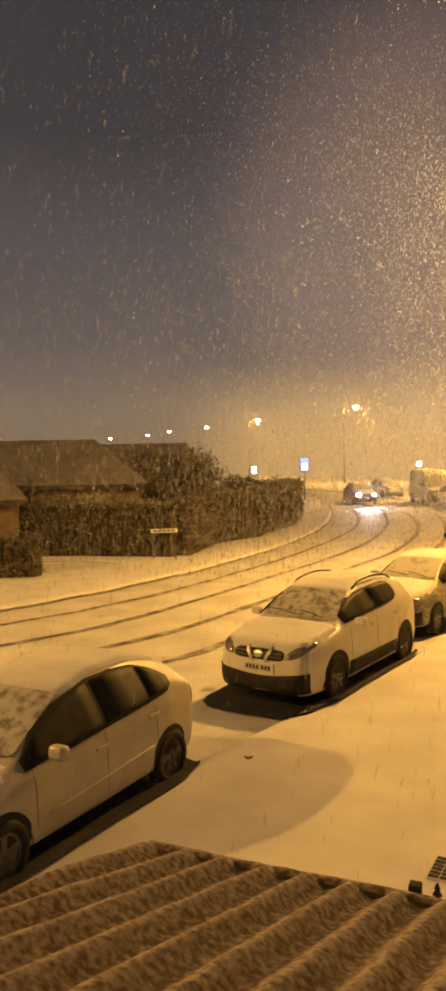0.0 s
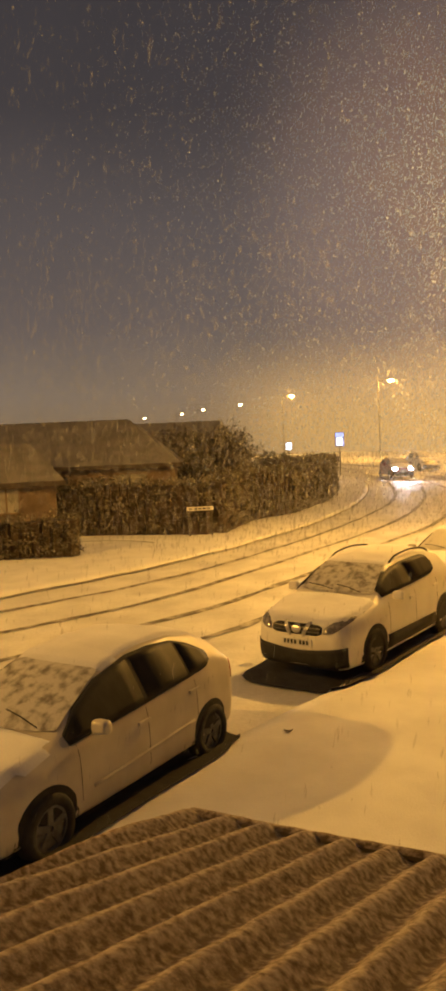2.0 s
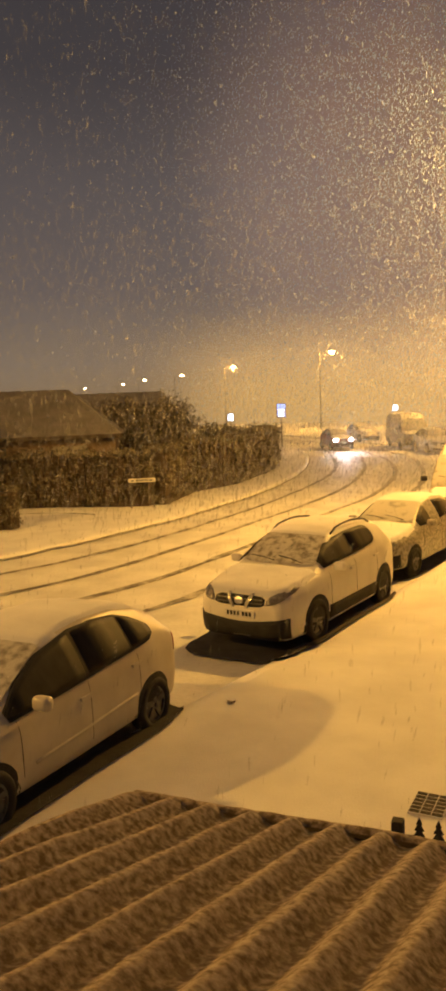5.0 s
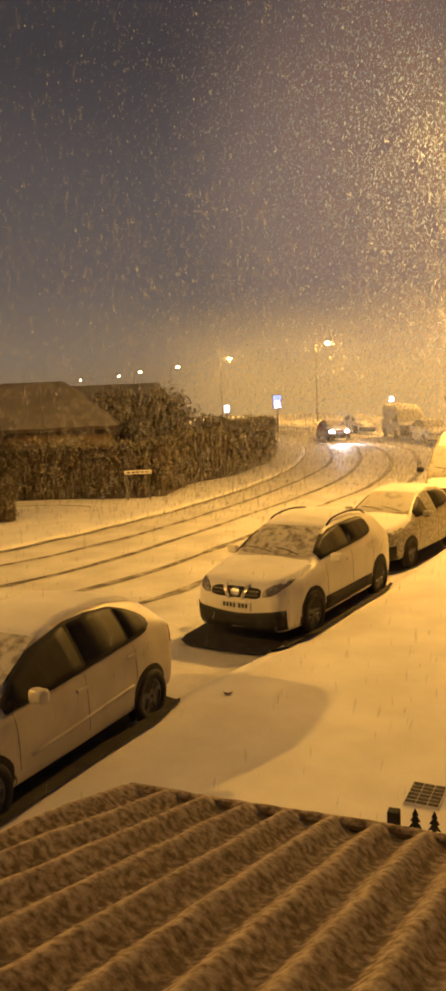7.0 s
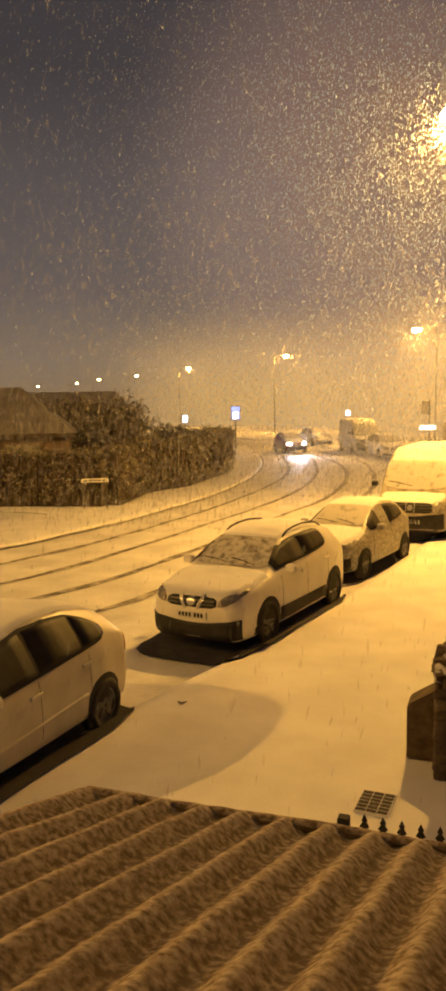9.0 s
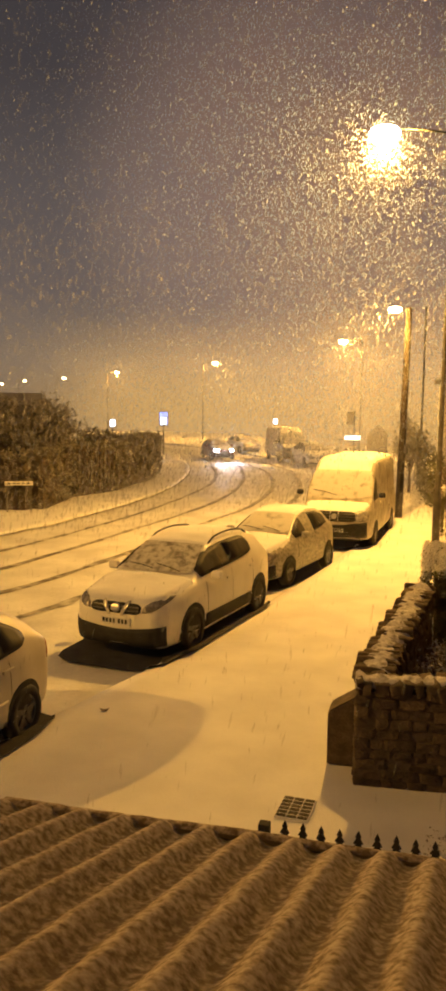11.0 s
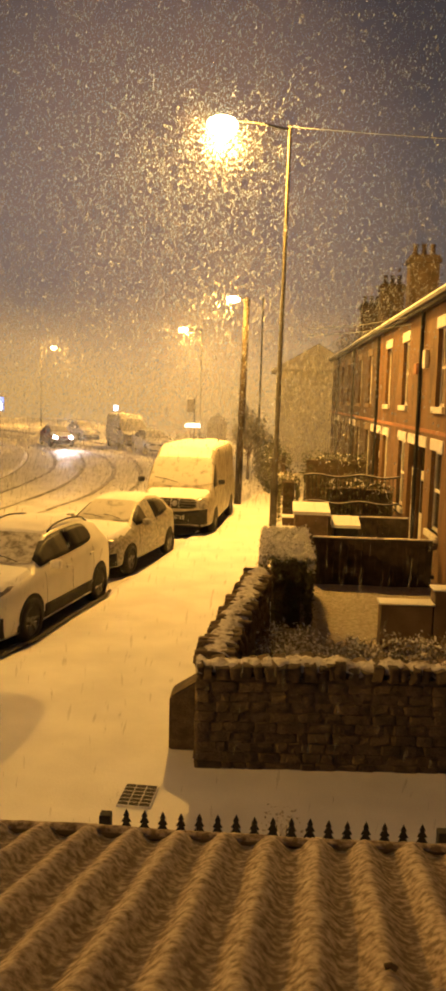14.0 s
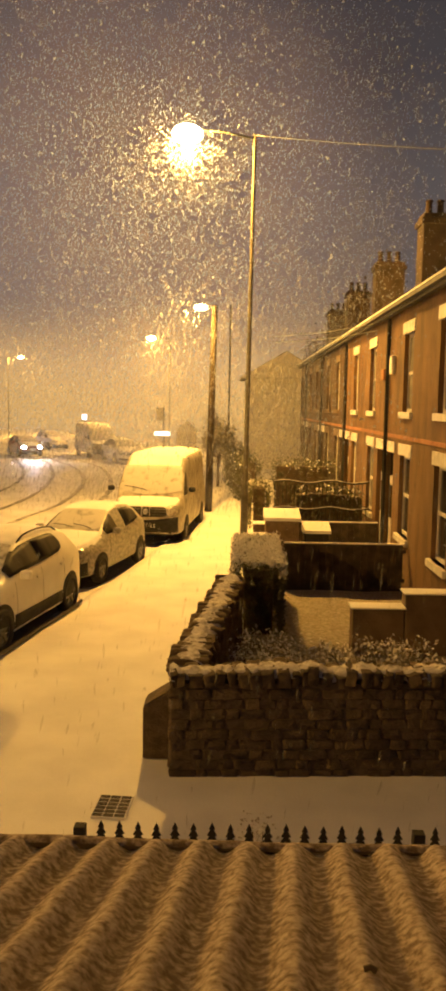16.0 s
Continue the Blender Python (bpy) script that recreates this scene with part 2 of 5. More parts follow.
def box(bm, x0, x1, y0, y1, z0, z1, bevel=0.0):
    """A box, with bevelled edges if asked, in a bmesh of its own or joined into one."""
    t = bmesh.new()
    bmesh.ops.create_cube(t, size=1)
    bmesh.ops.scale(t, vec=(x1 - x0, y1 - y0, z1 - z0), verts=t.verts)
    bmesh.ops.translate(t, vec=((x0 + x1) / 2, (y0 + y1) / 2, (z0 + z1) / 2), verts=t.verts)
    if bevel:
        bmesh.ops.bevel(t, geom=t.edges[:], offset=bevel, segments=2, affect="EDGES", profile=0.6)
    return join(bm, t)


def join(bm, t):
    if bm is None:
        return t
    me = bpy.data.meshes.new("tmp")
    t.to_mesh(me)
    t.free()
    bm.from_mesh(me)
    bpy.data.meshes.remove(me)
    return bm


def tube(bm, pts, radii, seg=10):
    """A tapered tube along points."""
    t = bmesh.new()
    rings = []
    for i, p in enumerate(pts):
        p = Vector(p)
        a, b = Vector(pts[max(i - 1, 0)]), Vector(pts[min(i + 1, len(pts) - 1)])
        d = (b - a).normalized()
        u = d.orthogonal().normalized() if abs(d.z) < 0.9 else Vector((1, 0, 0))
        u = (u - d * u.dot(d)).normalized()
        v = d.cross(u)
        r = radii[i] if isinstance(radii, (list, tuple)) else radii
        rings.append([t.verts.new(p + u * r * math.cos(2 * math.pi * k / seg) + v * r * math.sin(2 * math.pi * k / seg)) for k in range(seg)])
    for r0, r1 in zip(rings, rings[1:]):
        for k in range(seg):
            t.faces.new((r0[k], r0[(k + 1) % seg], r1[(k + 1) % seg], r1[k]))
    t.faces.new(rings[0][::-1])
    t.faces.new(rings[-1])
    return join(bm, t)


def curve_points(keys, n):
    """A smooth line through 2D key points, n samples."""
    k = [Vector((*p, 0)) for p in keys]
    k = [2 * k[0] - k[1]] + k + [2 * k[-1] - k[-2]]
    out = []
    segs = len(k) - 3
    for i in range(n):
        s = i / (n - 1) * segs
        j = min(int(s), segs - 1)
        u = s - j
        p0, p1, p2, p3 = k[j:j + 4]
        p = 0.5 * ((2 * p1) + (p2 - p0) * u + (2 * p0 - 5 * p1 + 4 * p2 - p3) * u * u + (3 * p1 - p0 - 3 * p2 + p3) * u ** 3)
        out.append((p.x, p.y))
    return out


def ribbon(left, right, z, wob=0.0, across=1, bulge=0.0, seed=0.0):
    """A strip of ground between two lines of equal length."""
    bm = bmesh.new()
    rows = []
    for (ax, ay), (bx, by) in zip(left, right):
        row = []
        for k in range(across + 1):
            f = k / across
            x, y = ax + (bx - ax) * f, ay + (by - ay) * f
            h = wob * noise.noise((x * 0.9 + seed, y * 0.9, 0)) + 0.5 * wob * noise.noise((x * 3.1 + seed, y * 3.1, 4)) + bulge * math.sin(math.pi * f)
            row.append(bm.verts.new((x, y, z + h)))
        rows.append(row)
    for r0, r1 in zip(rows, rows[1:]):
        for k in range(across):
            bm.faces.new((r0[k], r0[k + 1], r1[k + 1], r1[k]))
    return bm

# ---- ground, road, pavements ----
def snow_sheet():
    bm = bmesh.new()
    xs = [-1500, -400, -120, -60, -30, 0, 30, 60, 120, 400, 1500]
    ys = [-300, -60, -20, 0, 20, 40, 60, 90, 140, 300, 700, 1800]
    v = [[bm.verts.new((x, y, -0.16)) for x in xs] for y in ys]
    for i in range(len(ys) - 1):
        for j in range(len(xs) - 1):
            bm.faces.new((v[i][j], v[i][j + 1], v[i + 1][j + 1], v[i + 1][j]))
    return bm


tagged(part("ground", snow_sheet(), SNOW), "flat snow-covered ground reaching to the distance", "ground", kind="structure")
N_ROAD = 150
NEAR_KERB = curve_points([(-9.0, -14), (-7.2, -4), (-5.3, 4.6), (-4.2, 9), (-3.45, 12), (-2.8, 15.5), (-2.3, 18.5), (-1.8, 22.5), (-1.35, 28), (-1.5, 35), (-2.6, 42), (-5.2, 49), (-9, 56), (-13.5, 63), (-20, 72), (-31, 83), (-52, 98), (-90, 120)], N_ROAD)
FAR_KERB = curve_points([(-25, -12), (-19.5, -2), (-16, 8), (-13.2, 16.1), (-12.3, 19.1), (-11.5, 23.8), (-11.2, 29), (-11.3, 33), (-12, 38.8), (-13.6, 46), (-15.9, 53), (-18.4, 58), (-22, 63), (-28, 70), (-36, 77), (-46, 85), (-64, 97), (-98, 117)], N_ROAD)
tagged(part("road", ribbon(FAR_KERB, NEAR_KERB, -0.10, 0.018, 26), SNOW_TRAMPLED, smooth=True), "snow-covered road with packed snow between wheel tracks", "road", kind="structure")


def bank(line, out, z):
    """A pavement from the kerb outwards, with its vertical kerb face."""
    bm = bmesh.new()
    rows = []
    for (x, y), (ox, oy) in zip(line, out):
        row = [bm.verts.new((x, y, -0.13))]
        for f in (0.0, 0.006, 0.015, 0.03, 0.05, 0.08, 0.12, 0.17, 0.24, 0.4, 1.0):
            px, py = x + (ox - x) * f, y + (oy - y) * f
            h = 0.016 * noise.noise((px * 0.8, py * 0.8, 2)) + 0.008 * noise.noise((px * 3, py * 3, 6))
            row.append(bm.verts.new((px, py, z + (h if f > 0 else -0.02))))
        rows.append(row)
    for r0, r1 in zip(rows, rows[1:]):
        for k in range(len(r0) - 1):
            bm.faces.new((r0[k], r0[k + 1], r1[k + 1], r1[k]))
    return bm


tagged(part("pavement", bank(NEAR_KERB, [(x + 42, y + 4) for x, y in NEAR_KERB], 0.0), SNOW, smooth=True), "wide snow-covered pavement beside the parked cars", "pavement", kind="structure")
tagged(part("pavement_far", bank(FAR_KERB, [(x - 42, y + 12) for x, y in FAR_KERB], 0.0), SNOW, smooth=True), "snow-covered pavement across the road", "pavement", kind="structure")


def offset_line(line, d):
    out = []
    for i, (x, y) in enumerate(line):
        a, b = line[max(i - 1, 0)], line[min(i + 1, len(line) - 1)]
        t = Vector((b[0] - a[0], b[1] - a[1])).normalized()
        out.append((x + t.y * d, y - t.x * d))
    return out


def wheel_track(keys, width, name="wheel_track"):
    line = curve_points(keys, 110)
    line = [(x + 0.05 * noise.noise((x * 0.7, y * 0.7, 9)), y) for x, y in line]
    bm = bmesh.new()
    rows = []
    for i, ((ax, ay), (bx, by)) in enumerate(zip(offset_line(line, -width / 2), offset_line(line, width / 2))):
        w = 0.75 + 0.5 * noise.noise((ax * 0.9, ay * 0.9, 3))
        cx, cy = (ax + bx) / 2, (ay + by) / 2
        rows.append([bm.verts.new((cx + (px - cx) * w, cy + (py - cy) * w, -0.066 + dz)) for px, py, dz in ((ax, ay, -0.02), (cx, cy, 0.0), (bx, by, -0.02))])
    for r0, r1 in zip(rows, rows[1:]):
        for k in (0, 1):
            bm.faces.new((r0[k], r0[k + 1], r1[k + 1], r1[k]))
    tagged(part(name, bm, SLUSH, smooth=True), "dark slushy wheel track pressed into the road snow", "wheel track", group="wheel tracks on the road", kind="structure")


K = 1.027
for keys, w in (
        ([(-16.0, 5.5), (-11.8, 14.3), (-10.6, 17.8), (-10.0, 21.6), (-9.6, 27.4), (-9.8, 34.8), (-10.7, 41.0), (-13.0, 49.0), (-15.7, 56.2), (-22, 66), (-34, 78)], 0.26),
        ([(-14.2, 4.5), (-10.5, 12.7), (-9.4, 15.8), (-8.6, 22.0), (-8.0, 30.0), (-8.6, 37.6), (-10.1, 44.8), (-12.6, 52.5), (-19.5, 64), (-32, 77)], 0.26),
        ([(-12.0, 3.6), (-8.3, 13.6), (-7.4, 18.1), (-6.8, 25.2), (-6.4, 30.3), (-7.0, 37.5), (-8.6, 44.6), (-10.6, 50.0), (-16.5, 62), (-29, 75)], 0.30),
        ([(-10.2, 3.0), (-6.9, 12.5), (-6.4, 14.6), (-5.5, 22), (-5.1, 30.3), (-5.5, 36.0), (-6.6, 42.3), (-8.5, 48.9), (-14, 59), (-26, 73)], 0.30)):
    wheel_track([(x * K, y * K) for x, y in keys], w)
wheel_track([(-17.6, 23.5), (-16.4, 23.9), (-15.2, 23.9), (-14.6, 23.7)], 0.10, "scuff_mark")
bpy.data.objects["scuff_mark"].location.z = 0.085
# dark strip laid along the kerb to paint in its shading line
tagged(part("kerb", ribbon(offset_line(FAR_KERB, 0.10), offset_line(FAR_KERB, -0.05), -0.06, 0.03, 2), SLUSH, smooth=True), "dark kerb edge along the far pavement, its shading line painted in", "kerb", kind="structure")

# ---- corrugated lean-to roof under the window ----
PERIOD, ROOF_Y1, ROOF_Y0 = 0.1388, 2.30, -0.44


def roof_z(x, y):
    crest = 0.5 + 0.5 * math.cos(2 * math.pi * (x - 0.08 * y + 0.125) / PERIOD)
    return 2.375 + (ROOF_Y1 - y) * 0.27 + 0.037 * crest ** 1.15


def corrugated_sheet():
    bm = bmesh.new()
    nx, ny = 330, 104
    rows = []
    for j in range(ny + 1):
        y = ROOF_Y0 + (ROOF_Y1 - ROOF_Y0) * j / ny
        row = []
        for i in range(nx + 1):
            x = -1.36 + 3.3 * i / nx
            h = 0.004 * noise.noise((x * 7, y * 4, 1)) + 0.003 * noise.noise((x * 22, y * 20, 5)) + 0.001 * noise.noise((x * 60, y * 55, 7))
            row.append(bm.verts.new((x + 0.006 * noise.noise((x * 5, y * 5, 8)), y + (0.012 * noise.noise((x * 20, 0, 3)) if j == ny else 0), roof_z(x, y) + h)))
        rows.append(row)
    for r0, r1 in zip(rows, rows[1:]):
        for k in range(nx):
            bm.faces.new((r0[k], r0[k + 1], r1[k + 1], r1[k]))
    ext = bmesh.ops.extrude_edge_only(bm, edges=[e for e in bm.edges if e.is_boundary])
    for g in ext["geom"]:
        if isinstance(g, bmesh.types.BMVert):
            g.co.z -= 0.02
    return bm


lean_to = thing("lean_to_roof", "corrugated lean-to roof thinly covered with snow", "roof")
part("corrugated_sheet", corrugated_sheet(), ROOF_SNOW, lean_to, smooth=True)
bm = bmesh.new()
gut = []
for k in range(9):
    a = math.pi * k / 8
    gut.append((2.325 - 0.026 * math.cos(a), 2.378 - 0.030 * math.sin(a)))
vs = [[bm.verts.new((x, y, z)) for y, z in gut] for x in (-1.34, 1.94)]
for k in range(8):
    bm.faces.new((vs[0][k], vs[0][k + 1], vs[1][k + 1], vs[1][k]))
part("gutter", bm, GUTTER, lean_to, "brown half-round gutter")
part("gutter_snow", ribbon([(-1.34 + 3.28 * k / 160, 2.292 + 0.006 * noise.noise((k * 0.5, 0, 2))) for k in range(161)], [(-1.34 + 3.28 * k / 160, 2.340 + 0.006 * noise.noise((k * 0.4, 3, 2))) for k in range(161)], 2.392, 0.012, 4, 0.008), ROOF_SNOW, lean_to, "snow lying in the gutter", smooth=True)
box_bm = box(None, -1.34, 1.94, 2.24, 2.28, 0.0, 2.36)
part("front_wall", box_bm, BRICKWALL, lean_to)
part("side_wall", box(None, -1.34, -1.26, -0.44, 2.24, 0.0, 2.36), BRICKWALL, lean_to)

# the house that the window belongs to, behind and under the viewpoint
tagged(part("wall_south", box(None, -2.0, 9.0, -0.75, -0.45, 0.0, 8.0), BRICKWALL), "brick front wall of the house behind the lean-to", "wall", kind="structure")

# ---- spiked railing ----
rail = thing("spiked_railing", "low black iron railing with leaf-shaped spikes between two posts", "railing")
for px in (-0.885, 1.13):
    part("post", box(None, px - 0.035, px + 0.035, 4.57, 4.64, 0.0, 1.20, 0.008), IRON, rail)
for rz in (0.25, 1.06):
    part("rail", box(None, -0.86, 2.9, 4.59, 4.62, rz, rz + 0.03, 0.004), IRON, rail)


def spike_bm():
    bm = bmesh.new()
    tube(bm, [(0, 0, 0.05), (0, 0, 1.10)], 0.008, 6)
    prof = [(0.0, 1.228), (0.018, 1.188), (0.009, 1.184), (0.029, 1.148), (0.013, 1.146), (0.037, 1.106), (0.012, 1.114), (0.012, 1.09)]
    left = [(-a, b) for a, b in prof[1:]][::-1]
    loop = [(a, b) for a, b in prof] + left
    fr = [bm.verts.new((a, -0.006, b)) for a, b in loop]
    bk = [bm.verts.new((a, 0.006, b)) for a, b in loop]
    bm.faces.new(fr)
    bm.faces.new(bk[::-1])
    for k in range(len(loop)):
        bm.faces.new((fr[k], bk[k], bk[(k + 1) % len(loop)], fr[(k + 1) % len(loop)]))
    return bm


spike_mesh = mesh_of(spike_bm(), "spike", IRON, False)
for k in range(33):
    x = -0.76 + 0.1105 * k
    if abs(x - 1.13) < 0.04:
        continue
    ob = new("spike", spike_mesh)
    ob.parent, ob.location = rail, (x, 4.605, random.uniform(-0.008, 0.006))

# ---- drain cover in the pavement ----
grate = thing("drain_cover", "slotted iron drain cover showing dark through the pavement snow", "drain cover", m=pose(-1.07, 7.13, 0.016, 0, 0, -4))
part("frame", box(None, -0.155, 0.155, -0.21, 0.21, -0.04, 0.004), SNOW, grate)
for i in range(3):
    for j in range(6):
        part("slot", box(None, -0.148 + 0.101 * i, -0.056 + 0.101 * i, -0.20 + 0.068 * j, -0.152 + 0.068 * j, 0.0, 0.010, 0.003), IRON, grate)

# ---- dry-stone garden wall ----
def stone_wall(name, label, a, b, height, thick, cols, rows_n, seed):
    """A rubble wall from a to b: a mortar core, stones proud of it, and a ragged snowy coping."""
    rnd = random.Random(seed)
    a, b = Vector((*a, 0)), Vector((*b, 0))
    run = (b - a).length
    ang = math.degrees(math.atan2(b.y - a.y, b.x - a.x))
    wall = tagged(new(name), label, "wall", kind="structure")
    wall.matrix_basis = pose(a.x, a.y, 0, 0, 0, ang)
    part("core", box(None, 0.04, run - 0.04, -thick / 2 + 0.001, thick / 2, -0.05, height - 0.1), MORTAR, wall)
    shapes = []
    for s in range(6):
        bm = box(None, -0.5, 0.5, -0.5, 0.5, -0.5, 0.5, 0.13)
        for v in bm.verts:
            v.co += Vector([rnd.uniform(-0.07, 0.07) for _ in range(3)])
        shapes.append(mesh_of(bm, "stone", STONE, True))
    z = -0.03
    rh = (height - 0.12) / rows_n
    for r in range(rows_n):
        x = 0.0
        while x < run - 0.02:
            w = min(rnd.uniform(0.4, 1.5) * run / cols, run - x)
            for side in (-1,):
                st = new("stone", rnd.choice(shapes))
                st.parent = wall
                st.location = (x + w / 2, side * (thick / 2 - 0.07 + rnd.uniform(-0.012, 0.012)), z + rh / 2)
                st.scale = (w - 0.006, 0.16, rh * rnd.uniform(0.92, 1.15))
                st.rotation_euler = (0, rnd.uniform(-0.07, 0.07), 0)
            x += w
        z += rh
    x = 0.0
    caps = []
    while x < run:
        w = rnd.uniform(0.07, 0.15)
        h = rnd.uniform(0.11, 0.17)
        st = new("coping_stone", rnd.choice(shapes))
        st.parent = wall
        st.location, st.scale = (x + w / 2, rnd.uniform(-0.02, 0.02), height - 0.13 + h / 2), (w, thick + 0.06, h)
        st.rotation_euler = (rnd.uniform(-0.1, 0.1), rnd.uniform(-0.25, 0.25), rnd.uniform(-0.2, 0.2))
        caps.append((x + w / 2, w, height - 0.13 + h))
        x += w
    bm = bmesh.new()
    nx, ny = max(int(run / 0.035), 4), 9
    rows = []
    for i in range(nx + 1):
        px = run * i / nx
        top = max([c[2] - 0.04 * abs(px - c[0]) / c[1] for c in caps if abs(px - c[0]) < c[1]] or [height])
        row = []
        for j in range(ny + 1):
            f = j / ny * 2 - 1
            edge = 1 - abs(f) ** 3
            row.append(bm.verts.new((px, f * (thick / 2 + 0.005 + 0.045 * noise.noise((px * 8, f, seed))), top + 0.004 - 0.055 * abs(f) ** 3 + 0.020 * edge + 0.030 * noise.noise((px * 10 + seed, f * 3, 1)) + 0.018 * noise.noise((px * 26, f * 8, seed)))))
        rows.append(row)
    for r0, r1 in zip(rows, rows[1:]):
        for k in range(ny):
            bm.faces.new((r0[k], r0[k + 1], r1[k + 1], r1[k]))
    part("snow_cap", bm, LUMPY_SNOW, wall, "uneven snow lying on the coping stones", smooth=True)
    return wall


stone_wall("wall_garden_front", "dark rubble stone garden wall capped with snow", (-0.62, 7.95), (4.6, 8.25), 1.06, 0.34, 24, 9, 3)
stone_wall("wall_garden_side", "rubble stone garden wall with snow-capped coping beside the pavement", (-0.46, 8.2), (-0.02, 12.5), 1.06, 0.36, 22, 9, 5)
pillar = thing("gate_pillar", "short dark stone gate pillar with a slanted cap beside the garden wall", "gate pillar")
bm = bmesh.new()
lo = [bm.verts.new(p) for p in ((-0.91, 8.15, 0), (-0.60, 8.15, 0), (-0.60, 8.5, 0), (-0.91, 8.5, 0))]
hi = [bm.verts.new(p) for p in ((-0.91, 8.15, 0.58), (-0.60, 8.15, 0.78), (-0.60, 8.5, 0.78), (-0.91, 8.5, 0.58))]
bm.faces.new(lo[::-1])
bm.faces.new(hi)
for k in range(4):
    bm.faces.new((lo[k], lo[(k + 1) % 4], hi[(k + 1) % 4], hi[k]))
bmesh.ops.bevel(bm, geom=bm.edges[:], offset=0.02, segments=2, affect="EDGES")
part("shaft", bm, STONE, pillar)
tagged(part("lawn", ribbon([(0.02 + 0.02 * k, 8.3 + 0.39 * k) for k in range(21)], [(3.48, 8.5 + 0.38 * k) for k in range(21)], 0.03, 0.03, 24), ROUGH_LAWN, smooth=True), "rough front garden grass showing through thin snow", "lawn", kind="structure")

# ---- cars ----
from mathutils.bvhtree import BVHTree


def spline1(keys, n=None):
    ys = [k[0] for k in keys]
    vs = [k[1] for k in keys]
    return lambda y: float(np.interp(y, ys, vs))


def car_body(shape):
    """The painted shell, lofted along the car from its profile lines. Front is -y."""
    L = shape["length"] / 2
    low, belt, top, half, roof = (spline1(shape[k]) for k in ("low", "belt", "top", "half", "roof"))
    ys = sorted(set([round(-L + 2 * L * i / 44, 4) for i in range(45)] + [k[0] for k in shape["top"]]))
    bm = bmesh.new()
    rings = []
    for y in ys:
        zl, zb, zt, w, wr = low(y), belt(y), top(y), half(y), roof(y)
        zb = min(zb, zt - 0.03)
        pts = [(0, zl), (0.6 * w, zl), (0.92 * w, zl + 0.02), (0.985 * w, zl + 0.10), (w, zl + 0.45 * (zb - zl)), (0.995 * w, zl + 0.75 * (zb - zl)), (0.96 * w, zb),
               (0.96 * w + (wr - 0.96 * w) * 0.5, zb + (zt - zb) * 0.5), (wr + 0.012, zb + (zt - zb) * 0.86), (0.93 * wr, zb + (zt - zb) * 0.955), (0.66 * wr, zt - 0.008 * (zt - zb)), (0.33 * wr, zt + 0.012), (0, zt + 0.016)]
        rings.append([bm.verts.new((x, y, z)) for x, z in pts] + [bm.verts.new((-x, y, z)) for x, z in pts[-2:0:-1]])
    n = len(rings[0])
    for r0, r1 in zip(rings, rings[1:]):
        for k in range(n):
            bm.faces.new((r0[k], r1[k], r1[(k + 1) % n], r0[(k + 1) % n]))
    bm.faces.new(rings[0])
    bm.faces.new(rings[-1][::-1])
    bmesh.ops.recalc_face_normals(bm, faces=bm.faces)
    bmesh.ops.subdivide_edges(bm, edges=bm.edges[:], cuts=1, smooth=0.6, use_grid_fill=True)
    for _ in range(shape.get("soften", 2)):
        bmesh.ops.smooth_vert(bm, verts=bm.verts, factor=0.35, use_axis_x=True, use_axis_y=True, use_axis_z=True)
    return bm


def skin(tree, way, columns, rows=6, lift=0.008, side=1):
    """A sheet lying on the shell: columns of (u, v0, v1), cast along way ('side', 'front', 'back' or 'down')."""
    bm = bmesh.new()
    grid = []
    for u, v0, v1 in columns:
        line = []
        for k in range(rows + 1):
            v = v0 + (v1 - v0) * k / rows
            if way == "side":
                org, d = Vector((3 * side, u, v)), Vector((-side, 0, 0))
            elif way == "front":
                org, d = Vector((u, -5, v)), Vector((0, 1, 0))
            elif way == "back":
                org, d = Vector((u, 5, v)), Vector((0, -1, 0))
            else:
                org, d = Vector((u, v, 4)), Vector((0, 0, -1))
            hit = tree.ray_cast(org, d)
            if hit[0] is None:
                line.append(None)
                continue
            nrm = hit[1] if hit[1].dot(d) < 0 else -hit[1]
            line.append(bm.verts.new(hit[0] + nrm * lift))
        grid.append(line)
    for a, b in zip(grid, grid[1:]):
        for k in range(rows):
            q = [a[k], a[k + 1], b[k + 1], b[k]]
            if None not in q and max((p.co - q[0].co).length for p in q) < 0.45:
                bm.faces.new(q)
    for v in [v for v in bm.verts if not v.link_faces]:
        bm.verts.remove(v)
    if bm.faces:
        back = Vector({"side": (-side, 0, 0), "front": (0, 1, 0), "back": (0, -1, 0), "down": (0, 0, -1)}[way])
        ext = bmesh.ops.extrude_edge_only(bm, edges=[e for e in bm.edges if e.is_boundary])
        for g in ext["geom"]:
            if isinstance(g, bmesh.types.BMVert):
                g.co += back * (lift + 0.012)
    return bm


def ellipse_columns(u0, u1, v0, v1, n=12, power=2.0):
    out = []
    for i in range(n + 1):
        s = -0.995 + 1.99 * i / n
        h = (1 - abs(s) ** power) ** (1 / power) * (v1 - v0) / 2
        out.append(((u0 + u1) / 2 + s * (u1 - u0) / 2, (v0 + v1) / 2 - h, (v0 + v1) / 2 + h))
    return out


def lathe(profile, seg=28):
    """A ring of revolution about x from (x, radius) pairs."""
    bm = bmesh.new()
    rings = [[bm.verts.new((x, r * math.cos(2 * math.pi * k / seg), r * math.sin(2 * math.pi * k / seg))) for k in range(seg)] for x, r in profile]
    for r0, r1 in zip(rings, rings[1:]):
        for k in range(seg):
            bm.faces.new((r0[k], r0[(k + 1) % seg], r1[(k + 1) % seg], r1[k]))
    bm.faces.new(rings[0])
    bm.faces.new(rings[-1][::-1])
    return bm


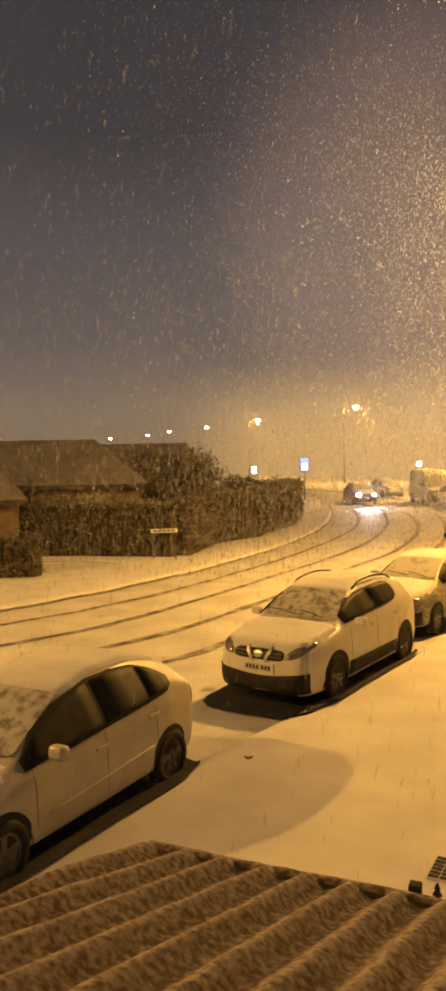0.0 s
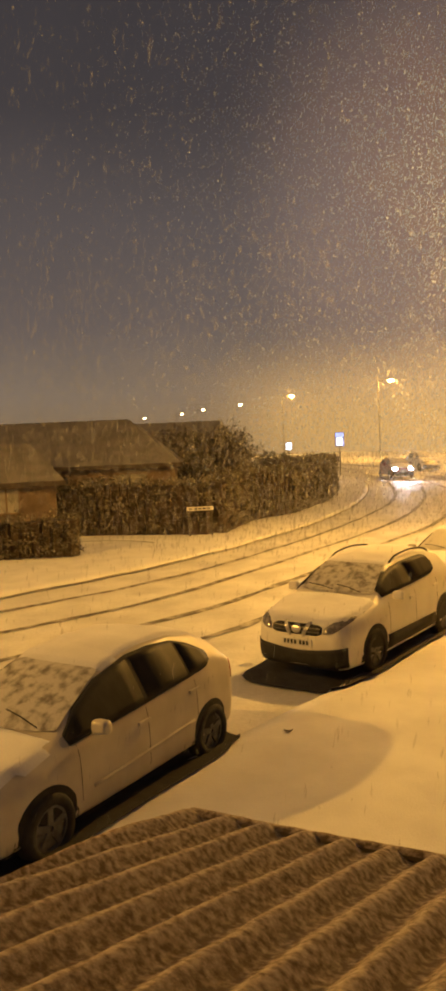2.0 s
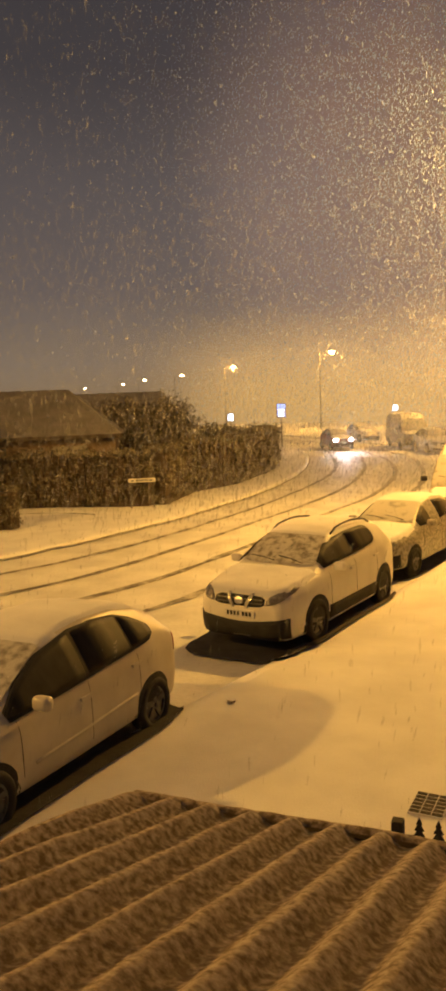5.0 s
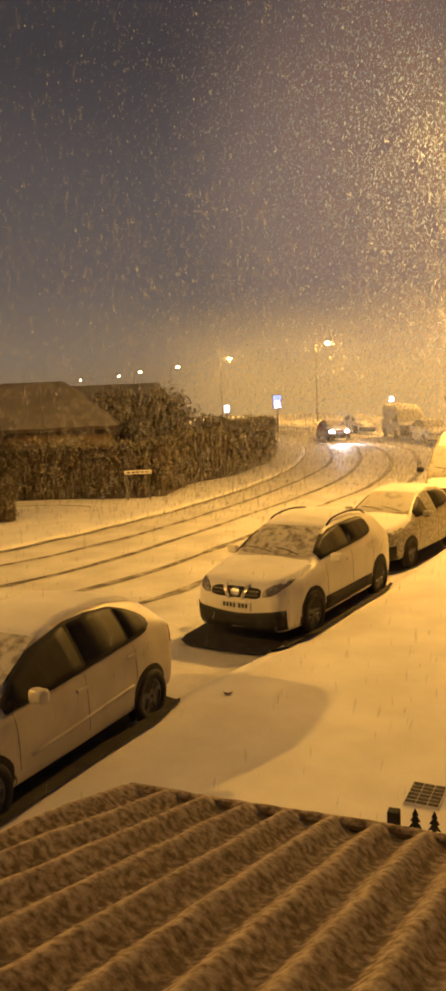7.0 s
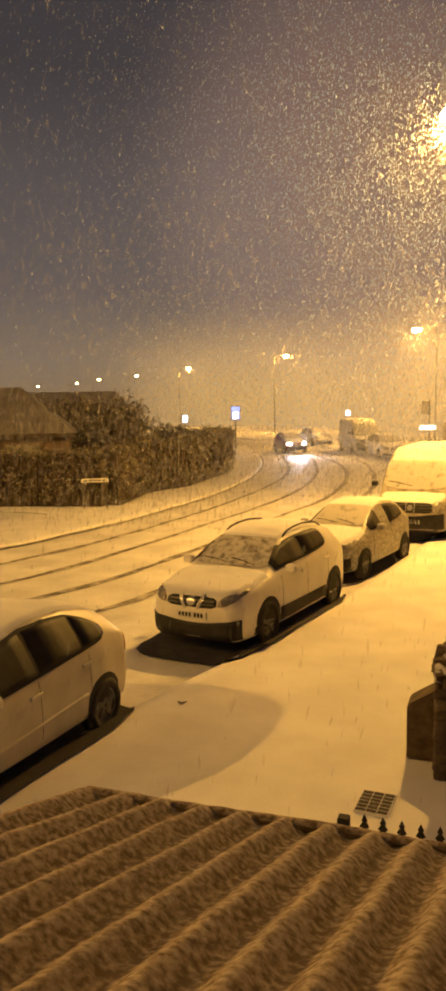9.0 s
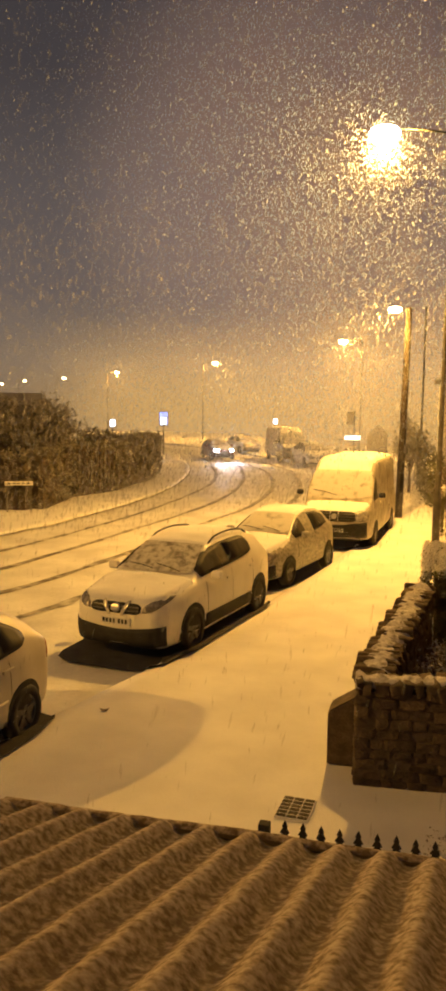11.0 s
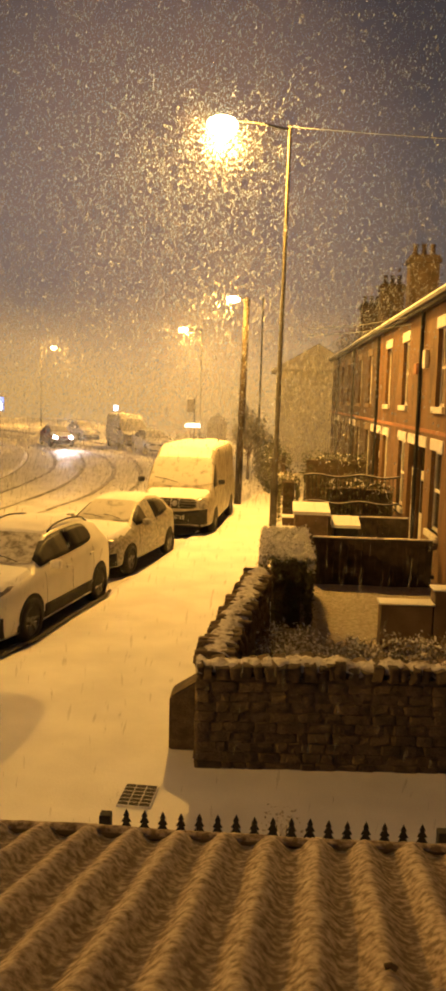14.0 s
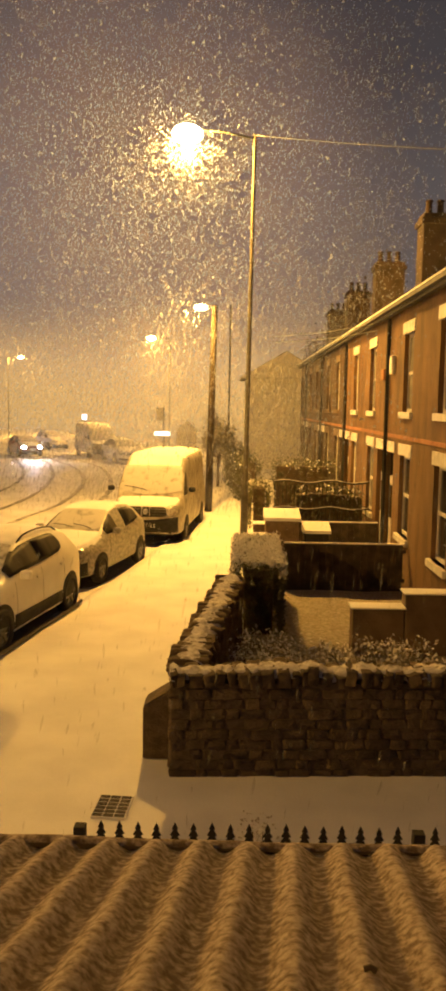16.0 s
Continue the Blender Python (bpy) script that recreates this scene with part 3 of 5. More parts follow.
def wheel(car, x, y, r, side):
    tyre = part("wheel", lathe([(-0.09, r * 0.6), (-0.1, r * 0.9), (-0.07, r), (0.07, r), (0.1, r * 0.9), (0.095, r * 0.68), (0.05, r * 0.66)]), RUBBER, car, "black rubber tyre on an alloy wheel", smooth=True)
    tyre.location = (x, y, r)
    rim = bmesh.new()
    join(rim, lathe([(side * 0.055, r * 0.66), (side * 0.075, r * 0.655), (side * 0.075, r * 0.58), (side * 0.03, r * 0.56), (side * 0.03, r * 0.12)], 24))
    for k in range(5):
        t = box(None, 0.03 if side > 0 else -0.075, 0.075 if side > 0 else -0.03, -0.035, 0.035, 0.02, r * 0.6, 0.008)
        bmesh.ops.rotate(t, verts=t.verts, cent=(0, 0, 0), matrix=Matrix.Rotation(2 * math.pi * k / 5, 3, "X"))
        join(rim, t)
    part("rim", rim, RIM, tyre, smooth=False)


def snow_on(tree, L, W, seed, skip, lift=0.035, steep=0.52):
    """Snow lying on all upward faces of the shell, rounded off at its rim."""
    nx, ny = 34, 80
    bm = bmesh.new()
    grid, depth = [], {}
    for i in range(nx + 1):
        col = []
        for j in range(ny + 1):
            x, y = -W + 2 * W * i / nx, -L + 2 * L * j / ny
            hit = tree.ray_cast(Vector((x, y, 4)), Vector((0, 0, -1)))
            ok = hit[0] is not None and abs(hit[1].z) > steep and hit[0].z > 0.6 and not skip(x, y)
            col.append(hit[0].copy() if ok else None)
        grid.append(col)
    verts = {}
    for i in range(nx + 1):
        for j in range(ny + 1):
            p = grid[i][j]
            if p is None:
                continue
            rim = any(not (0 <= i + a <= nx and 0 <= j + b <= ny) or grid[i + a][j + b] is None for a in (-1, 0, 1) for b in (-1, 0, 1))
            h = -0.004 if rim else lift * (0.8 + 0.5 * noise.noise((p.x * 2.2 + seed, p.y * 2.2, 3))) + 0.008 * noise.noise((p.x * 11, p.y * 11, seed))
            verts[i, j] = bm.verts.new((p.x, p.y, p.z + h))
    for i in range(nx):
        for j in range(ny):
            q = [verts.get(k) for k in ((i, j), (i + 1, j), (i + 1, j + 1), (i, j + 1))]
            if None not in q and max(p.co.z for p in q) - min(p.co.z for p in q) < 0.16:
                bm.faces.new(q)
    for v in [v for v in bm.verts if not v.link_faces]:
        bm.verts.remove(v)
    return bm


def make_car(name, label, shape, paint, m, seed=1, category="car", group="parked cars", lit=False):
    """A whole car: shell, glass, lamps, grille, bumper, wheels, mirrors, handles and snow."""
    car = thing(name, label, category, group, m)
    L, W = shape["length"] / 2, max(k[1] for k in shape["half"])
    bm = car_body(shape)
    tree = BVHTree.FromBMesh(bm)
    body = part("body", bm, paint, car, smooth=True)
    roof_at, half_at = spline1(shape["roof"]), spline1(shape["half"])
    r, ax0, ax1 = shape["wheel"], shape["axle_front"], shape["axle_back"]
    for s in (-1, 1):
        for y in (ax0, ax1):
            arch = [(y - (r + 0.065) + 2 * (r + 0.065) * k / 16, shape["sill"] - 0.06, r + math.sqrt(max((r + 0.065) ** 2 - (-(r + 0.065) + 2 * (r + 0.065) * k / 16) ** 2, 0.0)) + 0.001) for k in range(17)]
            part("wheel_arch", skin(tree, "side", arch, 6, 0.004, s), BLACKTRIM, car)
            wheel(car, s * (W - 0.085), y, r, s)
        every = [c for cols in shape["side_windows"] for c in cols]
        part("window_surround", skin(tree, "side", [(u, a - 0.03, b + 0.025) for u, a, b in every], 8, 0.014, s), BLACKTRIM, car, smooth=True)
        for cols in shape["side_windows"]:
            part("side_window", skin(tree, "side", cols, 8, 0.020, s), GLASS_DARK, car, "dark side window glass", smooth=True)
        if shape.get("cladding"):
            z0, z1 = shape["cladding"]
            part("sill_cladding", skin(tree, "side", [(y, z0, z1) for y in np.linspace(ax0 + r + 0.06, ax1 - r - 0.06, 10)], 3, 0.012, s), BLACKTRIM, car, smooth=True)
        for y0, z0 in shape["handles"]:
            part("door_handle", skin(tree, "side", [(y, z0 - 0.018, z0 + 0.018) for y in np.linspace(y0 - 0.1, y0 + 0.1, 5)], 2, 0.03, s), paint, car)
        for y0, z0, z1 in shape["seams"]:
            part("door_seam", skin(tree, "side", [(y0 - 0.003, z0, z1), (y0 + 0.003, z0, z1)], 10, 0.002, s), BLACKTRIM, car)
        if shape.get("moulding"):
            y0, y1, z0, z1 = shape["moulding"]
            part("side_moulding", skin(tree, "side", [(y, z0 + (z1 - z0) * (y - y0) / (y1 - y0) - 0.016, z0 + (z1 - z0) * (y - y0) / (y1 - y0) + 0.016) for y in np.linspace(y0, y1, 14)], 2, 0.014, s), paint, car, smooth=True)
        hx, hz, hw, hh = shape["headlamp"]
        outline = [(s * u, a, b) for u, a, b in shape["headlamp_outline"]] if "headlamp_outline" in shape else ellipse_columns(s * hx - hw, s * hx + hw, hz - hh, hz + hh, 12, 2.6)
        lamp = part("headlight", skin(tree, "front", outline, 6, 0.012), HEAD_GLOW if lit else LENS, car, "clear headlight lens", smooth=True)
        mx, my, mz = shape["mirror"]
        bmm = box(None, -0.10, 0.09, -0.05, 0.07, -0.07, 0.07, 0.045)
        mir = part("door_mirror", bmm, shape.get("mirror_paint", paint), car, smooth=True)
        mir.location = (s * mx, my, mz)
        tx, tz, tw, th = shape["taillamp"]
        part("tail_light", skin(tree, "back", ellipse_columns(s * tx - tw, s * tx + tw, tz - th, tz + th, 8, 3), 6, 0.012), AMBER, car, "red tail light", smooth=True)
    gx, gz0, gz1 = shape["grille"]
    g = part("grille", skin(tree, "front", ellipse_columns(-gx, gx, gz0, gz1, 14, 5), 5, 0.012), BLACKTRIM, car, "black radiator grille", smooth=True)
    part("badge", skin(tree, "front", ellipse_columns(-0.075, 0.075, (gz0 + gz1) / 2 - 0.06, (gz0 + gz1) / 2 + 0.06, 10), 5, 0.03), CHROME, car, "round chrome badge", smooth=True)
    for k in (-1, 1):
        if shape.get("vee_trim"):
            bar = [(k * (0.10 + 0.015 * j), max(gz0 - 0.03, gz0 + 0.026 * j - 0.08), min(gz1 + 0.02, gz0 + 0.026 * j + 0.03)) for j in range(9)]
        else:
            bar = [(k * 0.10, gz0 + 0.01, gz1 - 0.01), (k * 0.118, gz0 + 0.01, gz1 - 0.01)]
        part("grille_trim", skin(tree, "front", bar, 5, 0.026), CHROME, car, "chrome grille bar")
    for k in range(shape.get("grille_slats", 2)):
        z = gz0 + (gz1 - gz0) * (k + 1) / (shape.get("grille_slats", 2) + 1)
        part("grille_slat", skin(tree, "front", [(x, z - 0.006, z + 0.006) for x in np.linspace(-gx + 0.03, gx - 0.03, 10)], 1, 0.018), RIM, car)
    px, pz = 0.26, shape["plate"]
    pl = part("number_plate", skin(tree, "front", [(x, pz - 0.055, pz + 0.055) for x in np.linspace(-px, px, 6)], 2, 0.02), PLATE, car, "white number plate")
    for x in (-0.2, -0.14, -0.08, -0.02, 0.07, 0.13, 0.19):
        part("plate_bar", skin(tree, "front", [(x - 0.018, pz - 0.032, pz + 0.032), (x + 0.018, pz - 0.032, pz + 0.032)], 2, 0.026), BLACKTRIM, pl)
    bz0, bz1 = shape["bumper"]
    part("lower_bumper", skin(tree, "front", [(x, bz0, bz1 - 0.05 * math.cos(x * 3)) for x in np.linspace(-W + 0.13, W - 0.13, 22)], 5, 0.02), BLACKTRIM, car, "black lower bumper", smooth=True)
    y0, y1, w0, w1 = shape["screen"]
    part("windscreen", screen_sheet(tree, y0, y1, w0, w1), shape.get("screen_mat", SCREEN_SNOW), car, "windscreen half covered with crusted snow", smooth=True)
    for k, (bx, ln) in enumerate(((-0.1, 0.52), (0.42, 0.5))):
        a = screen_point(tree, (bx + 0.05) * w0 / 0.69, y0 + 0.06)
        b = screen_point(tree, (bx + 0.05 - ln) * w0 / 0.69, y0 + 0.16)
        if a and b and abs(a.z - b.z) < 0.12:
            part("wiper", tube(None, [a + Vector((0, 0, 0.03)), (a + b) / 2 + Vector((0, 0, 0.045)), b + Vector((0, 0, 0.03))], 0.007, 6), BLACKTRIM, car)
    if shape.get("rails"):
        ry0, ry1, rx, rz = shape["rails"]
        for s in (-1, 1):
            pts = []
            for k in range(9):
                y = ry0 + (ry1 - ry0) * k / 8
                p = screen_point(tree, s * rx, y)
                pts.append(p + Vector((0, 0, 0.075 * math.sin(math.pi * k / 8) ** 0.35)))
            part("roof_rail", tube(None, pts, 0.016, 8), BLACKTRIM, car, smooth=True)
    part("snow_cover", snow_on(tree, L, W, seed, lambda x, y: (y0 + 0.02 < y < y1 - 0.02 and abs(x) < w0 + 0.05) or (y > y0 - 0.05 and abs(x) > roof_at(y) * 0.97) or (y <= y0 - 0.05 and abs(x) > half_at(y) * 0.93)), SNOW, car, "settled snow on roof and bonnet", smooth=True)
    return car


def screen_point(tree, x, y):
    hit = tree.ray_cast(Vector((x, y, 4)), Vector((0, 0, -1)))
    return hit[0]


def screen_sheet(tree, y0, y1, w0, w1):
    bm = bmesh.new()
    nx, ny = 16, 10
    rows = []
    for j in range(ny + 1):
        f = j / ny
        w = w0 + (w1 - w0) * f
        row = []
        for i in range(nx + 1):
            s = -1 + 2 * i / nx
            y = y0 + (y1 - y0) * f + 0.10 * s * s * (1 - 0.4 * f)
            p = screen_point(tree, s * w, y)
            row.append(bm.verts.new(p + Vector((0, -0.008, 0.012))) if p else None)
        rows.append(row)
    for a, b in zip(rows, rows[1:]):
        for k in range(nx):
            q = [a[k], a[k + 1], b[k + 1], b[k]]
            if None not in q:
                bm.faces.new(q)
    return bm


CROSSOVER = dict(
    length=4.33, sill=0.30, wheel=0.345, axle_front=-1.29, axle_back=1.34,
    low=[(-2.165, 0.25), (-2.0, 0.17), (2.0, 0.20), (2.165, 0.34)],
    belt=[(-2.165, 0.66), (-2.05, 0.80), (-1.2, 0.97), (-0.6, 1.02), (1.2, 1.12), (2.0, 1.05), (2.165, 0.75)],
    top=[(-2.165, 0.74), (-2.10, 0.86), (-1.95, 0.93), (-1.5, 1.01), (-1.08, 1.07), (-0.95, 1.12), (-0.62, 1.33), (-0.30, 1.49), (0.1, 1.56), (0.7, 1.575), (1.3, 1.53), (1.7, 1.44), (1.95, 1.24), (2.1, 0.98), (2.165, 0.80)],
    half=[(-2.165, 0.58), (-2.1, 0.70), (-1.95, 0.80), (-1.6, 0.87), (-0.5, 0.89), (1.4, 0.89), (1.9, 0.84), (2.165, 0.70)],
    roof=[(-2.165, 0.50), (-1.9, 0.68), (-1.1, 0.72), (-0.9, 0.70), (-0.3, 0.60), (0.4, 0.59), (1.4, 0.57), (1.9, 0.60), (2.165, 0.58)],
    side_windows=[[(-0.87, 1.10, 1.13), (-0.7, 1.12, 1.25), (-0.5, 1.13, 1.35), (-0.2, 1.145, 1.42), (0.1, 1.155, 1.452)], [(0.17, 1.16, 1.457), (0.6, 1.18, 1.465), (0.95, 1.21, 1.455), (1.08, 1.25, 1.43), (1.14, 1.31, 1.37)]],
    cladding=(0.20, 0.50), handles=[(0.02, 0.93), (0.98, 0.97)], seams=[(-0.80, 0.5, 1.0), (0.16, 0.48, 1.05), (1.05, 0.62, 1.08)],
    headlamp=(0.66, 0.815, 0.17, 0.075), mirror=(0.97, -0.66, 1.09), taillamp=(0.62, 0.95, 0.12, 0.14), grille=(0.43, 0.70, 0.85), plate=0.58, bumper=(0.17, 0.51), vee_trim=True,
    headlamp_outline=[(0.455, 0.74, 0.80), (0.52, 0.74, 0.86), (0.59, 0.755, 0.90), (0.66, 0.79, 0.93), (0.72, 0.84, 0.94), (0.755, 0.885, 0.93)],
    mirror_paint=WHITE_CAR, screen=(-1.02, -0.33, 0.66, 0.53), rails=(-0.15, 1.45, 0.55, 1.6))
HATCH = dict(
    length=4.34, sill=0.24, wheel=0.315, axle_front=-1.29, axle_back=1.35,
    low=[(-2.17, 0.30), (-2.0, 0.19), (2.0, 0.22), (2.17, 0.34)],
    belt=[(-2.17, 0.58), (-2.0, 0.70), (-1.1, 0.88), (-0.4, 0.95), (1.2, 1.04), (2.0, 1.02), (2.17, 0.70)],
    top=[(-2.17, 0.66), (-2.08, 0.76), (-1.8, 0.86), (-1.2, 0.97), (-1.05, 1.00), (-0.75, 1.17), (-0.3, 1.40), (0.0, 1.485), (0.5, 1.53), (1.0, 1.515), (1.5, 1.41), (1.8, 1.26), (2.02, 1.06), (2.17, 0.80)],
    half=[(-2.17, 0.56), (-2.08, 0.70), (-1.85, 0.82), (-1.4, 0.90), (0, 0.92), (1.4, 0.91), (1.9, 0.84), (2.17, 0.68)],
    roof=[(-2.17, 0.50), (-1.8, 0.68), (-1.1, 0.74), (-0.3, 0.62), (0.4, 0.61), (1.4, 0.57), (1.9, 0.60), (2.17, 0.56)],
    side_windows=[[(-0.93, 0.965, 0.99), (-0.67, 0.985, 1.16), (-0.31, 1.0, 1.33), (0.0, 1.02, 1.405), (0.17, 1.03, 1.43)], [(0.24, 1.035, 1.44), (0.6, 1.055, 1.452), (0.98, 1.075, 1.415)], [(1.03, 1.08, 1.405), (1.25, 1.09, 1.33), (1.38, 1.105, 1.265), (1.5, 1.155, 1.19)]],
    handles=[(0.10, 0.84), (1.03, 0.90)], seams=[(-0.86, 0.4, 0.93), (0.175, 0.36, 0.97), (1.08, 0.6, 1.0)], moulding=(-0.7, 1.0, 0.48, 0.565),
    headlamp=(0.62, 0.66, 0.17, 0.085), mirror=(1.0, -0.66, 1.05), taillamp=(0.70, 0.86, 0.08, 0.12), grille=(0.36, 0.58, 0.68), plate=0.46, bumper=(0.22, 0.36),
    screen=(-1.04, -0.22, 0.69, 0.56))
SMALL = dict(
    length=3.85, sill=0.24, wheel=0.30, axle_front=-1.18, axle_back=1.22,
    low=[(-1.925, 0.32), (-1.8, 0.2), (1.8, 0.24), (1.925, 0.36)],
    belt=[(-1.925, 0.56), (-1.75, 0.72), (-0.9, 0.90), (-0.3, 0.96), (1.1, 1.04), (1.75, 0.98), (1.925, 0.72)],
    top=[(-1.925, 0.64), (-1.85, 0.78), (-1.55, 0.90), (-1.0, 1.00), (-0.9, 1.03), (-0.5, 1.24), (-0.15, 1.40), (0.2, 1.47), (0.6, 1.48), (1.1, 1.43), (1.45, 1.32), (1.7, 1.12), (1.85, 0.95), (1.925, 0.76)],
    half=[(-1.925, 0.52), (-1.83, 0.66), (-1.6, 0.78), (-1.2, 0.83), (0, 0.84), (1.3, 0.83), (1.7, 0.76), (1.925, 0.62)],
    roof=[(-1.925, 0.46), (-1.6, 0.62), (-0.95, 0.68), (-0.2, 0.57), (0.4, 0.56), (1.2, 0.53), (1.7, 0.54), (1.925, 0.5)],
    side_windows=[[(-0.75, 1.0, 1.05), (-0.5, 1.01, 1.18), (-0.2, 1.02, 1.31), (0.3, 1.04, 1.37)], [(0.38, 1.05, 1.37), (0.8, 1.08, 1.35), (1.15, 1.13, 1.26)]],
    handles=[(0.2, 0.90)], seams=[(-0.7, 0.4, 0.95), (0.34, 0.36, 1.0)],
    headlamp=(0.55, 0.70, 0.15, 0.09), mirror=(0.92, -0.52, 1.03), taillamp=(0.6, 0.95, 0.09, 0.14), grille=(0.30, 0.44, 0.54), plate=0.58, bumper=(0.20, 0.50),
    screen=(-0.88, -0.14, 0.62, 0.51), screen_mat=SCREEN_WHITE)
VAN = dict(
    length=5.2, sill=0.32, wheel=0.345, axle_front=-1.65, axle_back=1.55,
    low=[(-2.6, 0.36), (-2.4, 0.28), (2.5, 0.34), (2.6, 0.42)],
    belt=[(-2.6, 0.70), (-2.45, 0.95), (-2.0, 1.20), (-1.5, 1.25), (2.4, 1.3), (2.6, 1.2)],
    top=[(-2.6, 0.85), (-2.52, 1.02), (-2.3, 1.14), (-2.02, 1.26), (-1.75, 1.62), (-1.42, 2.02), (-1.25, 2.12), (-0.95, 2.32), (-0.6, 2.38), (2.3, 2.38), (2.5, 2.34), (2.6, 2.25)],
    half=[(-2.6, 0.72), (-2.5, 0.86), (-2.2, 0.96), (-1.5, 0.985), (2.4, 0.985), (2.6, 0.95)],
    roof=[(-2.6, 0.64), (-2.2, 0.84), (-1.9, 0.90), (-1.3, 0.83), (-0.8, 0.84), (2.4, 0.86), (2.6, 0.82)],
    side_windows=[[(-1.78, 1.32, 1.42), (-1.5, 1.33, 1.72), (-1.25, 1.34, 1.86), (-0.8, 1.35, 1.88)]],
    handles=[(-0.75, 1.15), (0.2, 1.15)], seams=[(-1.75, 0.5, 1.3), (-0.65, 0.45, 2.1), (0.9, 0.45, 2.1)],
    headlamp=(0.72, 0.93, 0.16, 0.14), mirror=(1.14, -1.72, 1.45), taillamp=(0.82, 1.1, 0.08, 0.2), grille=(0.60, 0.78, 1.04), grille_slats=3, plate=0.55, bumper=(0.28, 0.74),
    screen=(-1.99, -1.36, 0.88, 0.79), mirror_paint=BLACKTRIM, screen_mat=SCREEN_WHITE, soften=1)

KERB_Y, KERB_X = [q[1] for q in NEAR_KERB], [q[0] for q in NEAR_KERB]


def lie(x, y):
    """The height of road or pavement at a place."""
    return 0.012 if x > np.interp(y, KERB_Y, KERB_X) else -0.085


def bare_shade_patch(m, w, l, seed):
    """Wet asphalt that the snow has not reached, and painted shadow, under a parked car."""
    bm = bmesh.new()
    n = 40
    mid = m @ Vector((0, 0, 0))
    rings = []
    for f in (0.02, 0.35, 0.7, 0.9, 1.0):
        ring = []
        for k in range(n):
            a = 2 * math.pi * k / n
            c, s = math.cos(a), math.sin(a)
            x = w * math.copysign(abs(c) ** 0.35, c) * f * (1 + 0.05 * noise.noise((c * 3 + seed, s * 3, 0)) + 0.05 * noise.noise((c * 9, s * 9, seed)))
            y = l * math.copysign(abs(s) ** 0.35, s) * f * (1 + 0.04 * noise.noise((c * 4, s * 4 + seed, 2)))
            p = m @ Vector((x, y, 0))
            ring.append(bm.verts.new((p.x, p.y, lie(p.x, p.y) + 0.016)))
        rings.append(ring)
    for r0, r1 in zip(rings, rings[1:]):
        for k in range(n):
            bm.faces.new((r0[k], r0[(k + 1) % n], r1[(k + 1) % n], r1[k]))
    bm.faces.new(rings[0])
    tagged(part("bare_ground_shade", bm, BARE_SHADE), "dark wet asphalt left bare under a parked car, with car shadow painted in", "bare ground", kind="structure")


# patches reach past sills and bumpers to paint in the cars' shadow
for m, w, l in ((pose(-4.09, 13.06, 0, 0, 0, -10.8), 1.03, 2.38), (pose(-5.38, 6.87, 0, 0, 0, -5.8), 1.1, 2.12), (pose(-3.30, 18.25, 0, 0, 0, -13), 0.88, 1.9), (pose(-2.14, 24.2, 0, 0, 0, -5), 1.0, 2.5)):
    bare_shade_patch(m, w, l, w * 7)
make_car("crossover_car", "white crossover car with roof rails and snow on its roof", CROSSOVER, WHITE_CAR, pose(-4.05, 13.3, -0.07, 0, 0, -10.8), 2)
make_car("hatchback_car", "silver five-door hatchback under a layer of snow, parked at the kerb", HATCH, SILVER_CAR, pose(-5.38, 6.87, -0.09, 0, 0, -5.8), 7)
make_car("small_car", "small grey hatchback heavily dusted with snow behind the crossover", SMALL, GREY_CAR, pose(-3.30, 18.25, -0.08, 0, 0, -13), 11)
make_car("panel_van", "white panel van with black mirrors and a snow-covered windscreen", VAN, VAN_PAINT, pose(-2.14, 24.2, -0.08, 0, 0, -5), 17, "van")

for nm, lab, shp, pnt, x, y, turn, sd, lit in (
        ("estate_car", "pale snow-covered car parked far round the bend", HATCH, WHITE_CAR, -7.4, 53.4, 25, 21, False),
        ("small_car", "small pale car parked far round the bend under snow", SMALL, SILVER_CAR, -15.0, 66.5, 36, 23, False),
        ("oncoming_car", "dark red car with its headlights on coming round the bend", SMALL, RED_CAR, -14.9, 57.6, 30, 25, True)):
    make_car(nm, lab, shp, pnt, pose(x, y, -0.08, 0, 0, turn), sd, group="cars round the bend", lit=lit)
make_car("panel_van", "snow-covered white panel van parked far round the bend", VAN, VAN_PAINT, pose(-9.9, 58.0, -0.08, 0, 0, 24), 29, "van", "cars round the bend")
beam = bpy.data.lights.new("headlight_beam", "SPOT")
beam.energy, beam.color, beam.shadow_soft_size, beam.spot_size, beam.spot_blend = 1500, (0.95, 0.93, 1.0), 0.12, radians(75), 1.0
new("headlight_beam", beam).matrix_basis = look((-13.75, 55.55, 0.72), (-8.5, 44.0, 0.9))

